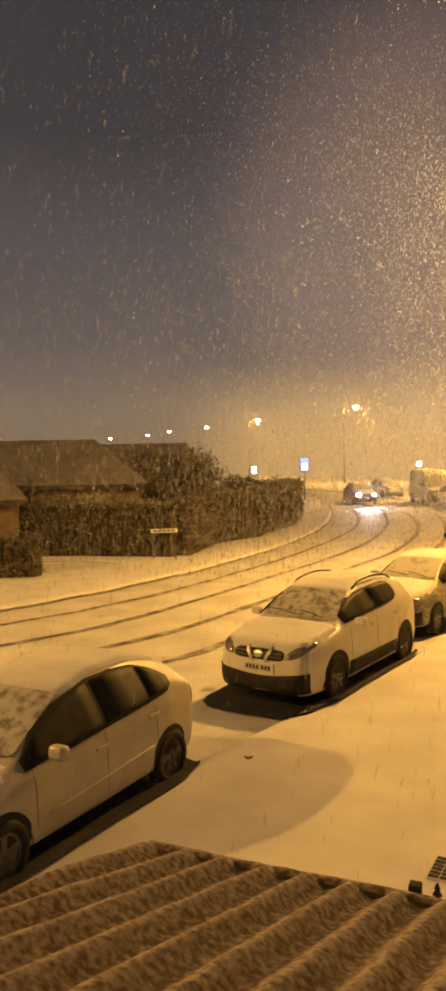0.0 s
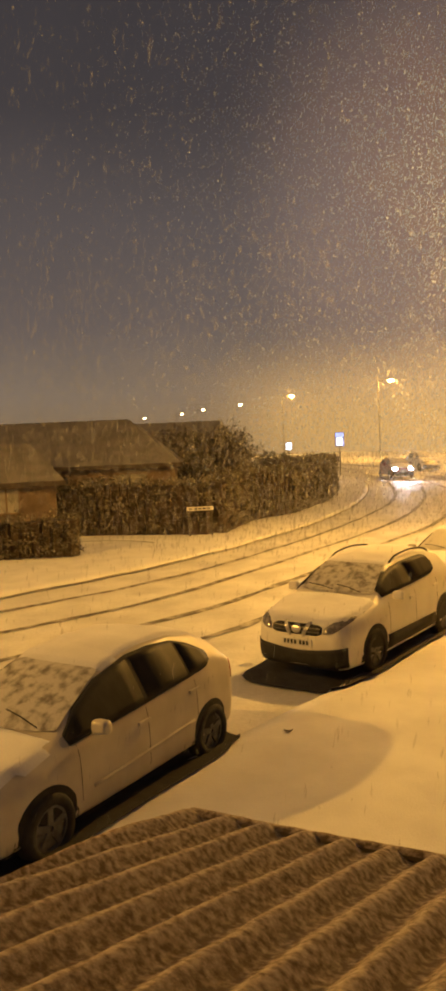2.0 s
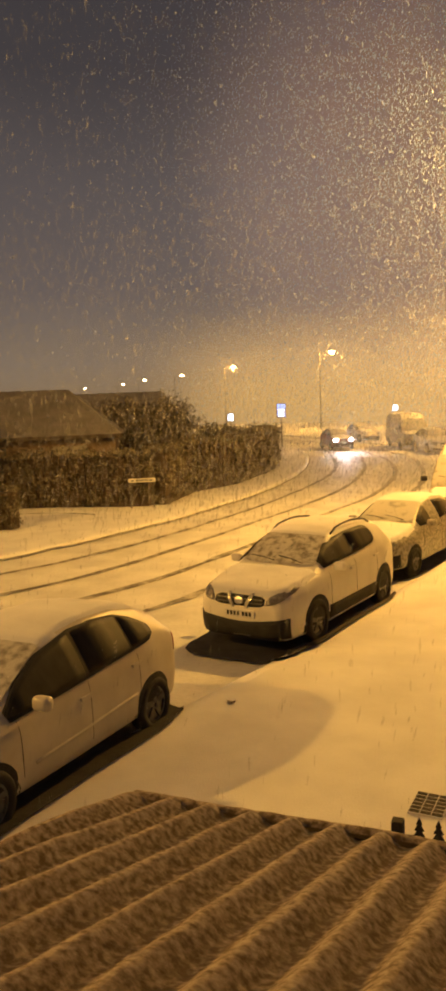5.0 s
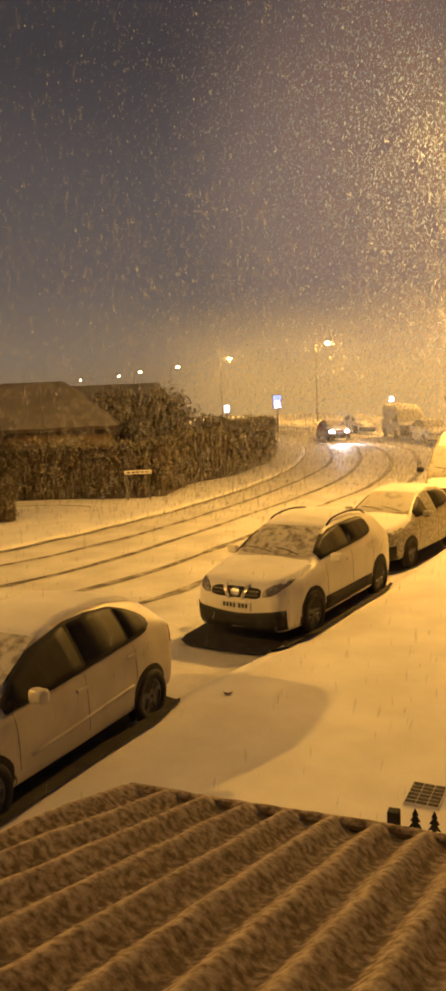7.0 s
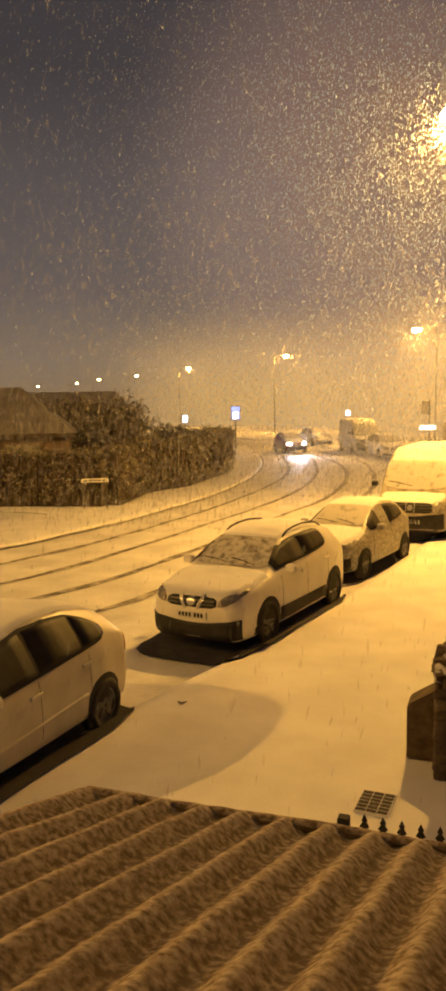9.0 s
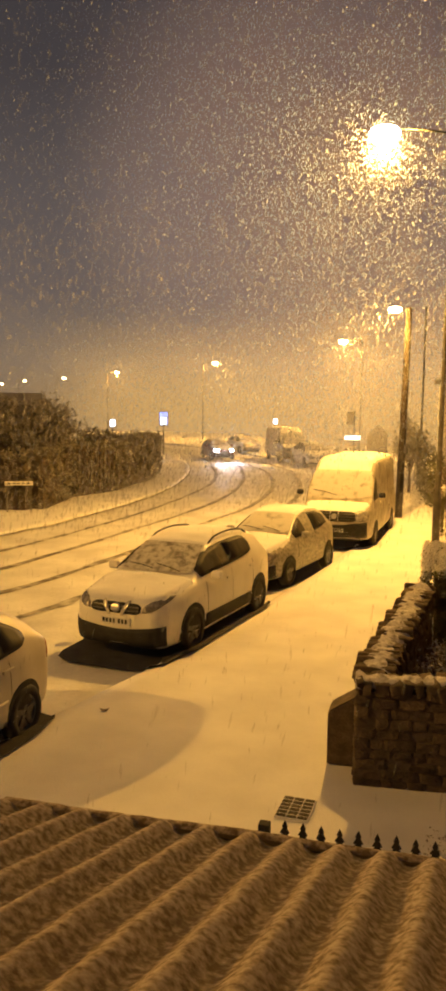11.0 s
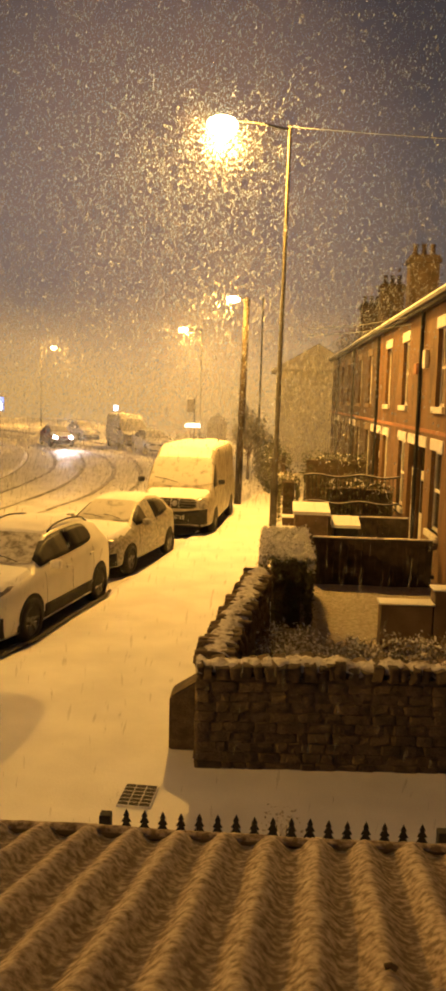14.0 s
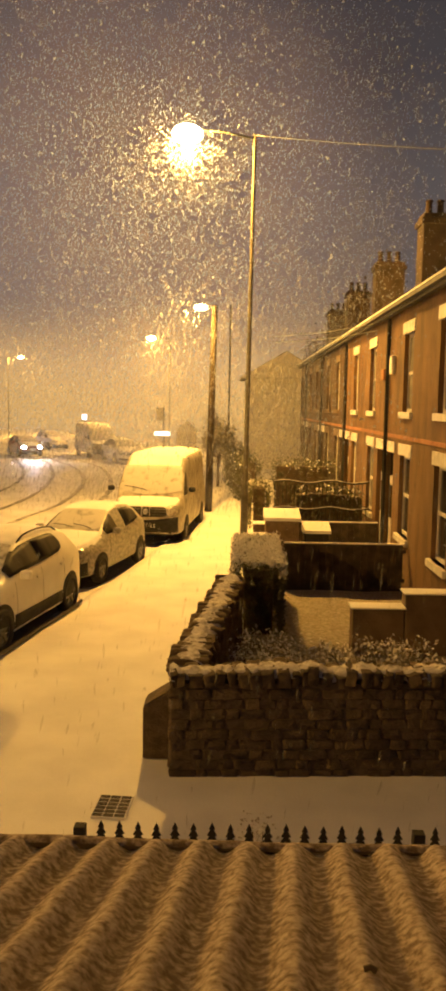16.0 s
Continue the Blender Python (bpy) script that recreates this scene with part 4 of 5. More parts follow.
# ---- street lamps ----
def street_lamp(x, y, height, reach, turn, watts, near=False, label="tall street lamp with a lit sodium lantern", lean=0.0):
    """A column with a bracket arm and a lit lantern; reach is how far the arm goes, turn its heading."""
    lamp = thing("street_lamp", label, "street lamp", "street lamps along the road", pose(x, y, 0, 0, lean, turn))
    part("column", tube(None, [(0, 0, 0), (0, 0, 1.4), (0, 0, 1.45), (0, 0, height - 0.2), (0, 0, height)], [0.105, 0.105, 0.07, 0.05, 0.045] if near else [0.08, 0.08, 0.05, 0.035, 0.03], 12), STEEL, lamp, smooth=True)
    part("arm", tube(None, [(0, 0, height - 0.12), (reach * 0.5, 0, height + 0.02), (reach - 0.25, 0, height + 0.05)], 0.032, 8), STEEL, lamp, smooth=True)
    bm = bmesh.new()
    bmesh.ops.create_uvsphere(bm, u_segments=16, v_segments=10, radius=1)
    bmesh.ops.scale(bm, vec=(0.38, 0.15, 0.10), verts=bm.verts)
    for v in bm.verts:
        v.co.z = max(v.co.z, -0.02)
    head = part("lantern", bm, STEEL, lamp, smooth=True)
    head.location = (reach, 0, height + 0.06)
    bm = bmesh.new()
    bmesh.ops.create_uvsphere(bm, u_segments=16, v_segments=10, radius=1)
    bmesh.ops.scale(bm, vec=(0.42, 0.27, 0.25) if near else (0.36, 0.24, 0.20), verts=bm.verts)
    bowl = part("bowl", bm, LAMP_GLOW if near else FAR_GLOW, head, "glowing orange glass bowl", smooth=True)
    bowl.location = (0, 0, -0.14)
    w = pose(x, y, 0, 0, lean, turn) @ Vector((reach, 0, height - 0.40))
    if watts:
        lamp_light("street_lamp_light", w, watts, 0.16)
    return lamp


def by_bearing(az, dist):
    return dist * math.sin(math.radians(az)), dist * math.cos(math.radians(az))


street_lamp(0.29, 22.9, 10.98, 1.82, 185, 8700, True, "tall grey street lamp beside the pavement with a glaring sodium lantern", -0.6)
street_lamp(-19.4, 1.9, 9.8, 1.5, 10, 7200, True, "tall street lamp on the far pavement, lit orange")
# the row of lamps round the bend: bearing, distance, watts
for az, el, dist, w in ((-5.9, 0.0805, 62, 7500), (-14.7, 0.0535, 92, 5500), (-21.5, 0.0405, 115, 4500), (-25.1, 0.0325, 140, 0), (-27.7, 0.0284, 160, 0), (-29.2, 0.0242, 180, 0), (-31.8, 0.0208, 205, 0), (-33.4, 0.0175, 230, 0), (-35.4, 0.0189, 250, 0)):
    lx, ly = by_bearing(az, dist)
    h = 3.7 + el * dist
    ang = 180 if az > -10 else 0
    street_lamp(lx - (1.4 if ang == 0 else -1.4), ly, h, 1.4, ang, w)

# ---- wooden pole with a lamp on a bracket ----
pole = thing("wooden_pole", "dark wooden utility pole on the pavement carrying a lit street lantern", "utility pole", m=pose(-0.9, 28.3, 0, 0, 1.1, 0))
part("shaft", tube(None, [(0, 0, 0), (0, 0, 4), (0, 0, 7.08)], [0.13, 0.115, 0.10], 12), POLEWOOD, pole, smooth=True)
part("bracket", tube(None, [(0, 0, 6.85), (-0.2, 0, 7.06), (-0.36, 0, 7.07)], 0.025, 8), STEEL, pole, smooth=True)
bm = bmesh.new()
bmesh.ops.create_uvsphere(bm, u_segments=14, v_segments=8, radius=1)
bmesh.ops.scale(bm, vec=(0.24, 0.13, 0.11), verts=bm.verts)
ob = part("lantern", bm, FAR_GLOW, pole, "glowing orange lantern", smooth=True)
ob.location = (-0.47, 0, 7.0)
lamp_light("pole_lamp_light", (-1.5, 27.75, 6.72), 1250, 0.15)
slim = thing("slim_pole", "slim grey steel pole beside the pavement beyond the wooden one", "pole")
part("shaft", tube(None, [(-0.34, 40.0, 0), (-0.34, 40.0, 1.2), (-0.30, 40.0, 8.5)], [0.075, 0.055, 0.04], 8), STEEL, slim, smooth=True)

# thin line from the lamp column towards the houses, built as a wire
cab = thing("overhead_cable", "thin line running from the lamp column towards the houses", "cable")
part("wire", tube(None, [(0.3 + 6.2 * k / 12, 22.9 - 1.5 * k / 12, 10.95 - 0.80 * k / 12 - 0.05 * math.sin(math.pi * k / 12)) for k in range(13)], 0.012, 6), CABLE, cab, smooth=True)

# ---- brick terrace on this side of the street ----
FX = 3.50      # the facade's plane
EAVE = 5.75


def wall_with_holes(y0, y1, z0, z1, holes, x0, x1):
    """A wall in the plane of the facade, of boxes round its openings (y0, y1, z0, z1)."""
    bm = bmesh.new()
    cuts_y = sorted({y0, y1, *[h[0] for h in holes], *[h[1] for h in holes]})
    cuts_z = sorted({z0, z1, *[h[2] for h in holes], *[h[3] for h in holes]})
    for a, b in zip(cuts_y, cuts_y[1:]):
        for c, d in zip(cuts_z, cuts_z[1:]):
            cy, cz = (a + b) / 2, (c + d) / 2
            if not any(h[0] < cy < h[1] and h[2] < cz < h[3] for h in holes):
                box(bm, x0, x1, a, b, c, d)
    bmesh.ops.remove_doubles(bm, verts=bm.verts, dist=0.0005)
    return bm


def sash_window(house, y, z0, z1, w, pane, stone=WHITEPAINT):
    """A sash window in its opening, with stone lintel and sill."""
    win = part("window", wall_with_holes(y - w / 2, y + w / 2, z0, z1, [(y - w / 2 + 0.07, y + w / 2 - 0.07, z0 + 0.07, (z0 + z1) / 2 - 0.03), (y - w / 2 + 0.07, y + w / 2 - 0.07, (z0 + z1) / 2 + 0.03, z1 - 0.07)], FX + 0.09, FX + 0.15), WHITEPAINT, house, "white sash window frame")
    part("pane", box(None, FX + 0.115, FX + 0.125, y - w / 2 + 0.06, y + w / 2 - 0.06, z0 + 0.06, (z0 + z1) / 2 - 0.02), pane, win)
    part("pane", box(None, FX + 0.115, FX + 0.125, y - w / 2 + 0.06, y + w / 2 - 0.06, (z0 + z1) / 2 + 0.02, z1 - 0.06), pane, win)
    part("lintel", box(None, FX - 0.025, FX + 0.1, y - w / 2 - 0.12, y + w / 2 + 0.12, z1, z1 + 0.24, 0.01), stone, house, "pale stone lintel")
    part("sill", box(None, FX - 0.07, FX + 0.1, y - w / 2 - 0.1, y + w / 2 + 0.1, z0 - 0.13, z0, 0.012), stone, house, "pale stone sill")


def terrace_house(y0, y1, windows, doors, chimney=True, label=""):
    # from y 25 on: darker brick, lintels and sills dulled to paint in haze
    brick = DARKWALL if y0 > 25 else BRICKWALL
    house = thing("terraced_house", label or "dark brick terraced house with dulled window lintels and sash windows" if y0 > 25 else "red brick terraced house with white lintels and sash windows", "house", "terrace of brick houses")
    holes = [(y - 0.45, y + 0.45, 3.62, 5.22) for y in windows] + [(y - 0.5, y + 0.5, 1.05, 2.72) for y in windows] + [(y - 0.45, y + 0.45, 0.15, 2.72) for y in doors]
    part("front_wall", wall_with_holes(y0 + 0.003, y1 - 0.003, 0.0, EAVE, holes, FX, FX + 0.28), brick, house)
    part("end_wall", box(None, FX + 0.28, FX + 8, y0 + 0.003, y0 + 0.22, 0.0, EAVE), BRICKWALL, house)
    # near-black sheet behind the openings, standing in for the unlit rooms
    part("dark_room_sheet", box(None, FX + 0.8, FX + 0.9, y0 + 0.22, y1 - 0.1, 0.0, EAVE - 0.1), PANE, house)
    for y in windows:
        sash_window(house, y, 3.62, 5.22, 0.90, random.choice((PANE, CURTAIN_PANE)), CRATE_DULL if y0 > 25 else WHITEPAINT)
        sash_window(house, y, 1.05, 2.72, 1.0, random.choice((PANE, CURTAIN_PANE)), CRATE_DULL if y0 > 25 else WHITEPAINT)
    for y in doors:
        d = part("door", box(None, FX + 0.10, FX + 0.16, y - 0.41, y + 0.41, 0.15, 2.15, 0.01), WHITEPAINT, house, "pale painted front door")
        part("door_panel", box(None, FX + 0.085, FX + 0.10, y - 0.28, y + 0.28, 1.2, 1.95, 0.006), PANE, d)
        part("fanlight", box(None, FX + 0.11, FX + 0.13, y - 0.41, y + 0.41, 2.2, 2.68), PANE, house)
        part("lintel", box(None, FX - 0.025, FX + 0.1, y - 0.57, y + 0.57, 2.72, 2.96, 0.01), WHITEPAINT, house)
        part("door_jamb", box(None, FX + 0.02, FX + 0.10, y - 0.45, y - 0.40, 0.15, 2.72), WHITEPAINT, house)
        part("door_step", box(None, FX - 0.35, FX + 0.05, y - 0.5, y + 0.5, 0.0, 0.15, 0.015), SNOW, house)
    bm = bmesh.new()
    prof = [(FX - 0.28, EAVE + 0.02), (FX - 0.28, EAVE + 0.10), (FX + 4.0, EAVE + 2.55), (FX + 8.2, EAVE + 0.10), (FX + 8.2, EAVE)]
    a = [bm.verts.new((x, y0, z)) for x, z in prof]
    b = [bm.verts.new((x, y1, z)) for x, z in prof]
    for k in range(5):
        bm.faces.new((a[k], a[(k + 1) % 5], b[(k + 1) % 5], b[k]))
    bm.faces.new(a)
    bm.faces.new(b[::-1])
    roof = part("roof", bm, SLATE, house, "slate roof under snow")
    bm = bmesh.new()
    sn = [(FX - 0.24, EAVE + 0.13), (FX - 0.2, EAVE + 0.19), (FX + 3.98, EAVE + 2.62), (FX + 3.98, EAVE + 2.56)]
    a = [bm.verts.new((x, y0 + 0.02, z)) for x, z in sn]
    b = [bm.verts.new((x, y1 - 0.02, z)) for x, z in sn]
    for k in range(4):
        bm.faces.new((a[k], a[(k + 1) % 4], b[(k + 1) % 4], b[k]))
    part("roof_snow", bm, SNOW, roof, "snow lying on the slates")
    part("gutter", box(None, FX - 0.20, FX - 0.08, y0, y1, EAVE - 0.06, EAVE + 0.02, 0.02), IRON, house)
    part("gutter_snow", ribbon([(FX - 0.19, y0 + (y1 - y0) * k / 20) for k in range(21)], [(FX - 0.09, y0 + (y1 - y0) * k / 20) for k in range(21)], EAVE + 0.028, 0.012, 2, 0.012), SNOW, house, "snow lying in the gutter", smooth=True)
    if windows[0] < y0 + 1.9:
        part("drainpipe", tube(None, [(FX - 0.06, y1 - 0.25, 0.1), (FX - 0.06, y1 - 0.25, EAVE - 0.05)], 0.045, 8), IRON, house)
    part("string_course", box(None, FX - 0.02, FX, y0 + 0.003, y1 - 0.003, 3.05, 3.13), BRICK, house)
    if not chimney:
        return house
    stack = part("chimney", box(None, FX + 1.3, FX + 2.3, y1 - 0.75, y1 + 0.0, EAVE + 0.2, EAVE + 3.0, 0.03), CHIMNEY_BRICK, house, "tall brick chimney stack")
    part("chimney_cap", box(None, FX + 1.24, FX + 2.36, y1 - 0.81, y1 + 0.06, EAVE + 2.72, EAVE + 2.88, 0.02), CHIMNEY_BRICK, stack)
    for k in range(3):
        ob = part("chimney_pot", lathe([(0, 0.11), (0.06, 0.12), (0.1, 0.09), (0.34, 0.08), (0.36, 0.11), (0.4, 0.1)], 12), CHIMNEY_BRICK, stack, smooth=True)
        ob.matrix_basis = pose(FX + 1.5 + 0.3 * k, y1 - 0.38, EAVE + 2.99, 0, -90, 0)
    return house


terrace_house(8.3, 11.9, [10.2], [], False)
terrace_house(11.9, 15.35, [13.8], [12.5], False)
terrace_house(15.35, 19.0, [16.8], [18.45], False)
terrace_house(19.0, 22.6, [21.1], [19.6])
terrace_house(22.6, 26.2, [24.0], [25.6], False)
terrace_house(26.2, 29.8, [28.3], [26.8])
terrace_house(29.8, 33.4, [31.2], [32.8], False)
terrace_house(33.4, 37.0, [35.5], [34.0])
terrace_house(37.0, 40.6, [38.4], [40.0], False)
terrace_house(40.6, 44.2, [42.7], [41.2])
alarm = thing("alarm_box", "small pale alarm box fixed to the brick front", "alarm box")
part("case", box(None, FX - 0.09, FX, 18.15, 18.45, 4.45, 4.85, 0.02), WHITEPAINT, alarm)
lamp2 = thing("alarm_box", "small ochre alarm box fixed to the brick front", "alarm box")
part("case", box(None, FX - 0.08, FX, 19.2, 19.55, 4.35, 4.6, 0.02), BRICK, lamp2)
for dz in (0.0, 0.18):
    cb = thing("overhead_cable", "thin telephone cable slung from the eaves", "cable")
    part("wire", tube(None, [(FX - 0.1 - 2.3 * k / 8, 20.0 + 4.2 * k / 8, 5.55 + dz - 0.06 * math.sin(math.pi * k / 8)) for k in range(9)], 0.011, 6), CABLE, cb)


# ---- plain houses: the pale one at the end, bungalows across the road, far blocks ----
def plain_house(name, label, m, w, d, eave, ridge, wall, openings, hip=0.0, roof_mat=SLATE, chimney=True):
    """A house with its gables at +-x or hipped ends, windows and a door on its -y front."""
    house = thing(name, label, "house", "", m)
    part("wall", box(None, -w / 2, w / 2, -d / 2, d / 2, 0, eave), wall, house)
    bm = bmesh.new()
    o = 0.35
    a = [bm.verts.new(p) for p in ((-w / 2 - o, -d / 2 - o, eave - 0.05), (w / 2 + o, -d / 2 - o, eave - 0.05), (w / 2 + o, d / 2 + o, eave - 0.05), (-w / 2 - o, d / 2 + o, eave - 0.05))]
    r = [bm.verts.new((-w / 2 - o + hip, 0, ridge)), bm.verts.new((w / 2 + o - hip, 0, ridge))]
    bm.faces.new((a[0], a[1], r[1], r[0]))
    bm.faces.new((a[2], a[3], r[0], r[1]))
    bm.faces.new((a[1], a[2], r[1]))
    bm.faces.new((a[3], a[0], r[0]))
    bm.faces.new(a[::-1])
    part("roof", bm, roof_mat, house, "dark roof lightly dusted with snow and paled by painted haze")
    if hip == 0:
        for e in (-1, 1):
            gb = bmesh.new()
            x = e * (w / 2 + o + 0.006)
            tri = [gb.verts.new(v) for v in ((x, -d / 2 - o, eave - 0.05), (x, d / 2 + o, eave - 0.05), (x, 0, ridge - 0.06))]
            gb.faces.new(tri)
            ext = bmesh.ops.extrude_face_region(gb, geom=gb.faces[:])
            for g in ext["geom"]:
                if isinstance(g, bmesh.types.BMVert):
                    g.co.x -= e * 0.004
            part("gable", gb, wall, house)
    part("fascia", box(None, -w / 2 - o, w / 2 + o, -d / 2 - o - 0.03, -d / 2 - o + 0.02, eave - 0.2, eave - 0.02), DARKWOOD, house)
    for x, z0, z1, ww, mat in openings:
        win = part("window", wall_frame(x, z0, z1, ww, -d / 2), CRATE_DULL, house)
        part("pane", box(None, x - ww / 2 + 0.05, x + ww / 2 - 0.05, -d / 2 - 0.03, -d / 2 - 0.015, z0 + 0.05, z1 - 0.05), mat, win)
    if chimney:
        st = part("chimney", box(None, -w * 0.2 - 0.35, -w * 0.2 + 0.35, -0.3, 0.3, ridge - 0.6, ridge + 0.9, 0.03), BRICKWALL, house)
        ob = part("chimney_pot", lathe([(0, 0.12), (0.3, 0.09), (0.34, 0.11)], 10), BRICK, st)
        ob.matrix_basis = pose(-w * 0.2, 0, ridge + 0.9, 0, -90, 0)
    return house


def wall_frame(x, z0, z1, ww, y):
    bm = bmesh.new()
    for a, b, c, d in ((x - ww / 2, x - ww / 2 + 0.07, z0, z1), (x + ww / 2 - 0.07, x + ww / 2, z0, z1), (x - ww / 2, x + ww / 2, z0, z0 + 0.07), (x - ww / 2, x + ww / 2, z1 - 0.07, z1), (x - 0.03, x + 0.03, z0, z1)):
        box(bm, a, b, y - 0.06, y, c, d)
    return bm


# thin snow on dark roofing, lightened further to paint in the haze
ROOF_DUST_HAZE = surface("dusted_hazy_roof", (0.19, 0.175, 0.155), (0.29, 0.27, 0.245), 1.5, 0.9, 0.3, 12.0)
DARKBRICK = surface("dark_brick", (0.12, 0.085, 0.06), (0.21, 0.15, 0.105), 2.0, 0.9, 0.4, 30.0)
plain_house("end_house", "pale rendered house standing end-on beyond the brick terrace", pose(2.9, 52, 0, 0, 0, 90), 8.0, 4.6, 5.4, 6.9, RENDERED, [], 0.0, ROOF_DUST_HAZE, False)
plain_house("bungalow", "dark brick bungalow with a broad dusted roof across the road", pose(-24.6, 31.5, 0, 0, 0, 28), 11.5, 8.0, 2.5, 4.5, DARKBRICK, [(-3.5, 0.9, 2.1, 1.6, PANE), (0.5, 0.9, 2.1, 1.4, PANE), (3.8, 0.9, 2.1, 1.6, CURTAIN_PANE)], 2.6, ROOF_DUST_HAZE, False)
plain_house("bungalow", "dark brick bungalow half hidden behind tall hedges across the road", pose(-23.2, 39.6, 0, 0, 0, 28), 8.5, 7.0, 2.5, 4.35, DARKBRICK, [(-2.6, 0.9, 2.1, 1.6, CURTAIN_PANE), (1.6, 0.9, 2.1, 1.5, PANE)], 1.6, ROOF_DUST_HAZE, False)
plain_house("bungalow", "dark bungalow at the corner across the road with a low roof", pose(-23.2, 24.5, 0, 0, 0, 40), 6.0, 6.0, 2.2, 3.55, DARKBRICK, [(1.2, 1.0, 2.0, 1.0, CURTAIN_PANE)], 1.2, ROOF_DUST_HAZE, False)

# a glowing sheet with the haze painted on, for the distance beyond the last houses
AIR_GLOW = bpy.data.materials.new("painted_snow_haze")
AIR_GLOW.use_nodes = True
an, al = AIR_GLOW.node_tree.nodes, AIR_GLOW.node_tree.links
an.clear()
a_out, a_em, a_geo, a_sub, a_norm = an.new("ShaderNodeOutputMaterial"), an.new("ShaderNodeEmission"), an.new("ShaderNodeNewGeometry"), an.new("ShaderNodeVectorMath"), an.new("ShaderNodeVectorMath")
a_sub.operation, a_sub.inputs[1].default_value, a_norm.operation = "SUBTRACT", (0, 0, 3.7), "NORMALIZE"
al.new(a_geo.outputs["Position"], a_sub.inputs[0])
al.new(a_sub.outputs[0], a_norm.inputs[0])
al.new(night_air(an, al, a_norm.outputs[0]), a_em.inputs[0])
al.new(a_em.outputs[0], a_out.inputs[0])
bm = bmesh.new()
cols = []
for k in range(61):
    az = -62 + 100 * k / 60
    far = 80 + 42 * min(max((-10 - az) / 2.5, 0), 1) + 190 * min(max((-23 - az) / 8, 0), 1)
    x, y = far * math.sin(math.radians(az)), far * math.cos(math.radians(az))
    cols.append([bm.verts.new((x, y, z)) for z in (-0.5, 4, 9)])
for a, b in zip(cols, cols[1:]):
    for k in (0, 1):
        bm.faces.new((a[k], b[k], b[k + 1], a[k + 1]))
tagged(part("backdrop", bm, AIR_GLOW, smooth=True), "glowing plain distance with the lamplit haze painted on", "backdrop", kind="structure")

# ---- hedges, shrubs and trees ----
def leaf_cloud(spots, size, seed):
    """Many small bent leaves about the given spots (x, y, z, spread)."""
    rnd = np.random.RandomState(seed)
    verts, faces = [], []
    for x, y, z, n, sp in spots:
        c = rnd.normal(0, 1, (n, 3)) * sp + (x, y, z)
        d = rnd.normal(0, 1, (n, 2, 3))
        for p, (u, v) in zip(c, d):
            if p[2] < 0.02:
                continue
            u = u / np.linalg.norm(u)
            v = v - u * (u @ v)
            v = v / np.linalg.norm(v)
            s = size * rnd.uniform(0.6, 1.3)
            k = len(verts)
            w = np.cross(u, v) * s * 0.25
            verts += [tuple(p - u * s), tuple(p + v * s * 0.5 + w), tuple(p + u * s), tuple(p - v * s * 0.5 + w)]
            faces += [(k, k + 1, k + 2), (k, k + 2, k + 3)]
    me = bpy.data.meshes.new("leaves")
    me.from_pydata(verts, [], faces)
    return me


def leafy(name, parent, spots, size, seed, mat, label=""):
    me = leaf_cloud(spots, size, seed)
    me.materials.append(mat)
    ob = new(name, me)
    ob.parent = parent
    if label:
        tagged(ob, label)
    return ob


def hedge(name, label, line, height, thick, seed, size=0.05, per_metre=420, top_snow=0.0, mat=None, rough=0.16, core_mat=None):
    """A clipped or ragged hedge along a line: a dark twiggy core, a skin of leaves, snow on top."""
    rnd = random.Random(seed)
    h = thing(name, label, "hedge")
    core, spots, snow = bmesh.new(), [], []
    for (ax, ay), (bx, by) in zip(line, line[1:]):
        run = math.hypot(bx - ax, by - ay)
        n = max(int(run / 0.3), 1)
        nx, ny = (by - ay) / run, -(bx - ax) / run
        for k in range(n):
            f = (k + 0.5) / n
            x, y = ax + (bx - ax) * f, ay + (by - ay) * f
            hh = height * (1 + rough * noise.noise((x * 0.5 + seed, y * 0.5, 0)))
            box(core, x - thick * 0.24 if abs(nx) > 0.5 else x - run / n * 0.5, x + thick * 0.24 if abs(nx) > 0.5 else x + run / n * 0.5, y - thick * 0.24 if abs(ny) >= 0.5 else y - run / n * 0.5 + 0.06 * (k == 0), y + thick * 0.24 if abs(ny) >= 0.5 else y + run / n * 0.5 - 0.06 * (k == n - 1), 0, hh * 0.9)
            many = 24 if rough > 0.1 else 130
            per = max(int(per_metre * run / n / many), 2)
            tx, ty = (bx - ax) / n, (by - ay) / n
            for _ in range(many):
                s = rnd.choice((-1, 1, -1, 1, 0))
                o = s * thick * 0.40 if s else rnd.uniform(-0.42, 0.42) * thick
                z = rnd.uniform(0.03, 0.97) * hh if s else hh * 0.96
                u = rnd.uniform(-0.5, 0.5)
                spots.append((x + nx * o + tx * u, y + ny * o + ty * u, z, per, 0.03 + 0.07 * (rough > 0.1)))
                if not s or z > 0.8 * hh:
                    snow.append((x + nx * o + tx * u, y + ny * o + ty * u, z + 0.03, int(per * top_snow), 0.03 + 0.05 * (rough > 0.1)))
            if k in (0, n - 1):
                e = -0.5 if k == 0 else 0.5
                for _ in range(many + 6):
                    o = rnd.uniform(-0.42, 0.42) * thick
                    spots.append((x + nx * o + tx * e, y + ny * o + ty * e, rnd.uniform(0.03, 0.97) * hh, per, 0.03 + 0.05 * (rough > 0.1)))
    part("core", core, core_mat or TWIG, h)
    leafy("leaves", h, spots, size, seed, mat or LEAF)
    if top_snow:
        tagged(leafy("snow_dusting", h, snow, size, seed + 1, SNOW, "snow caught on the upper leaves"), kind="stuff")
    return h


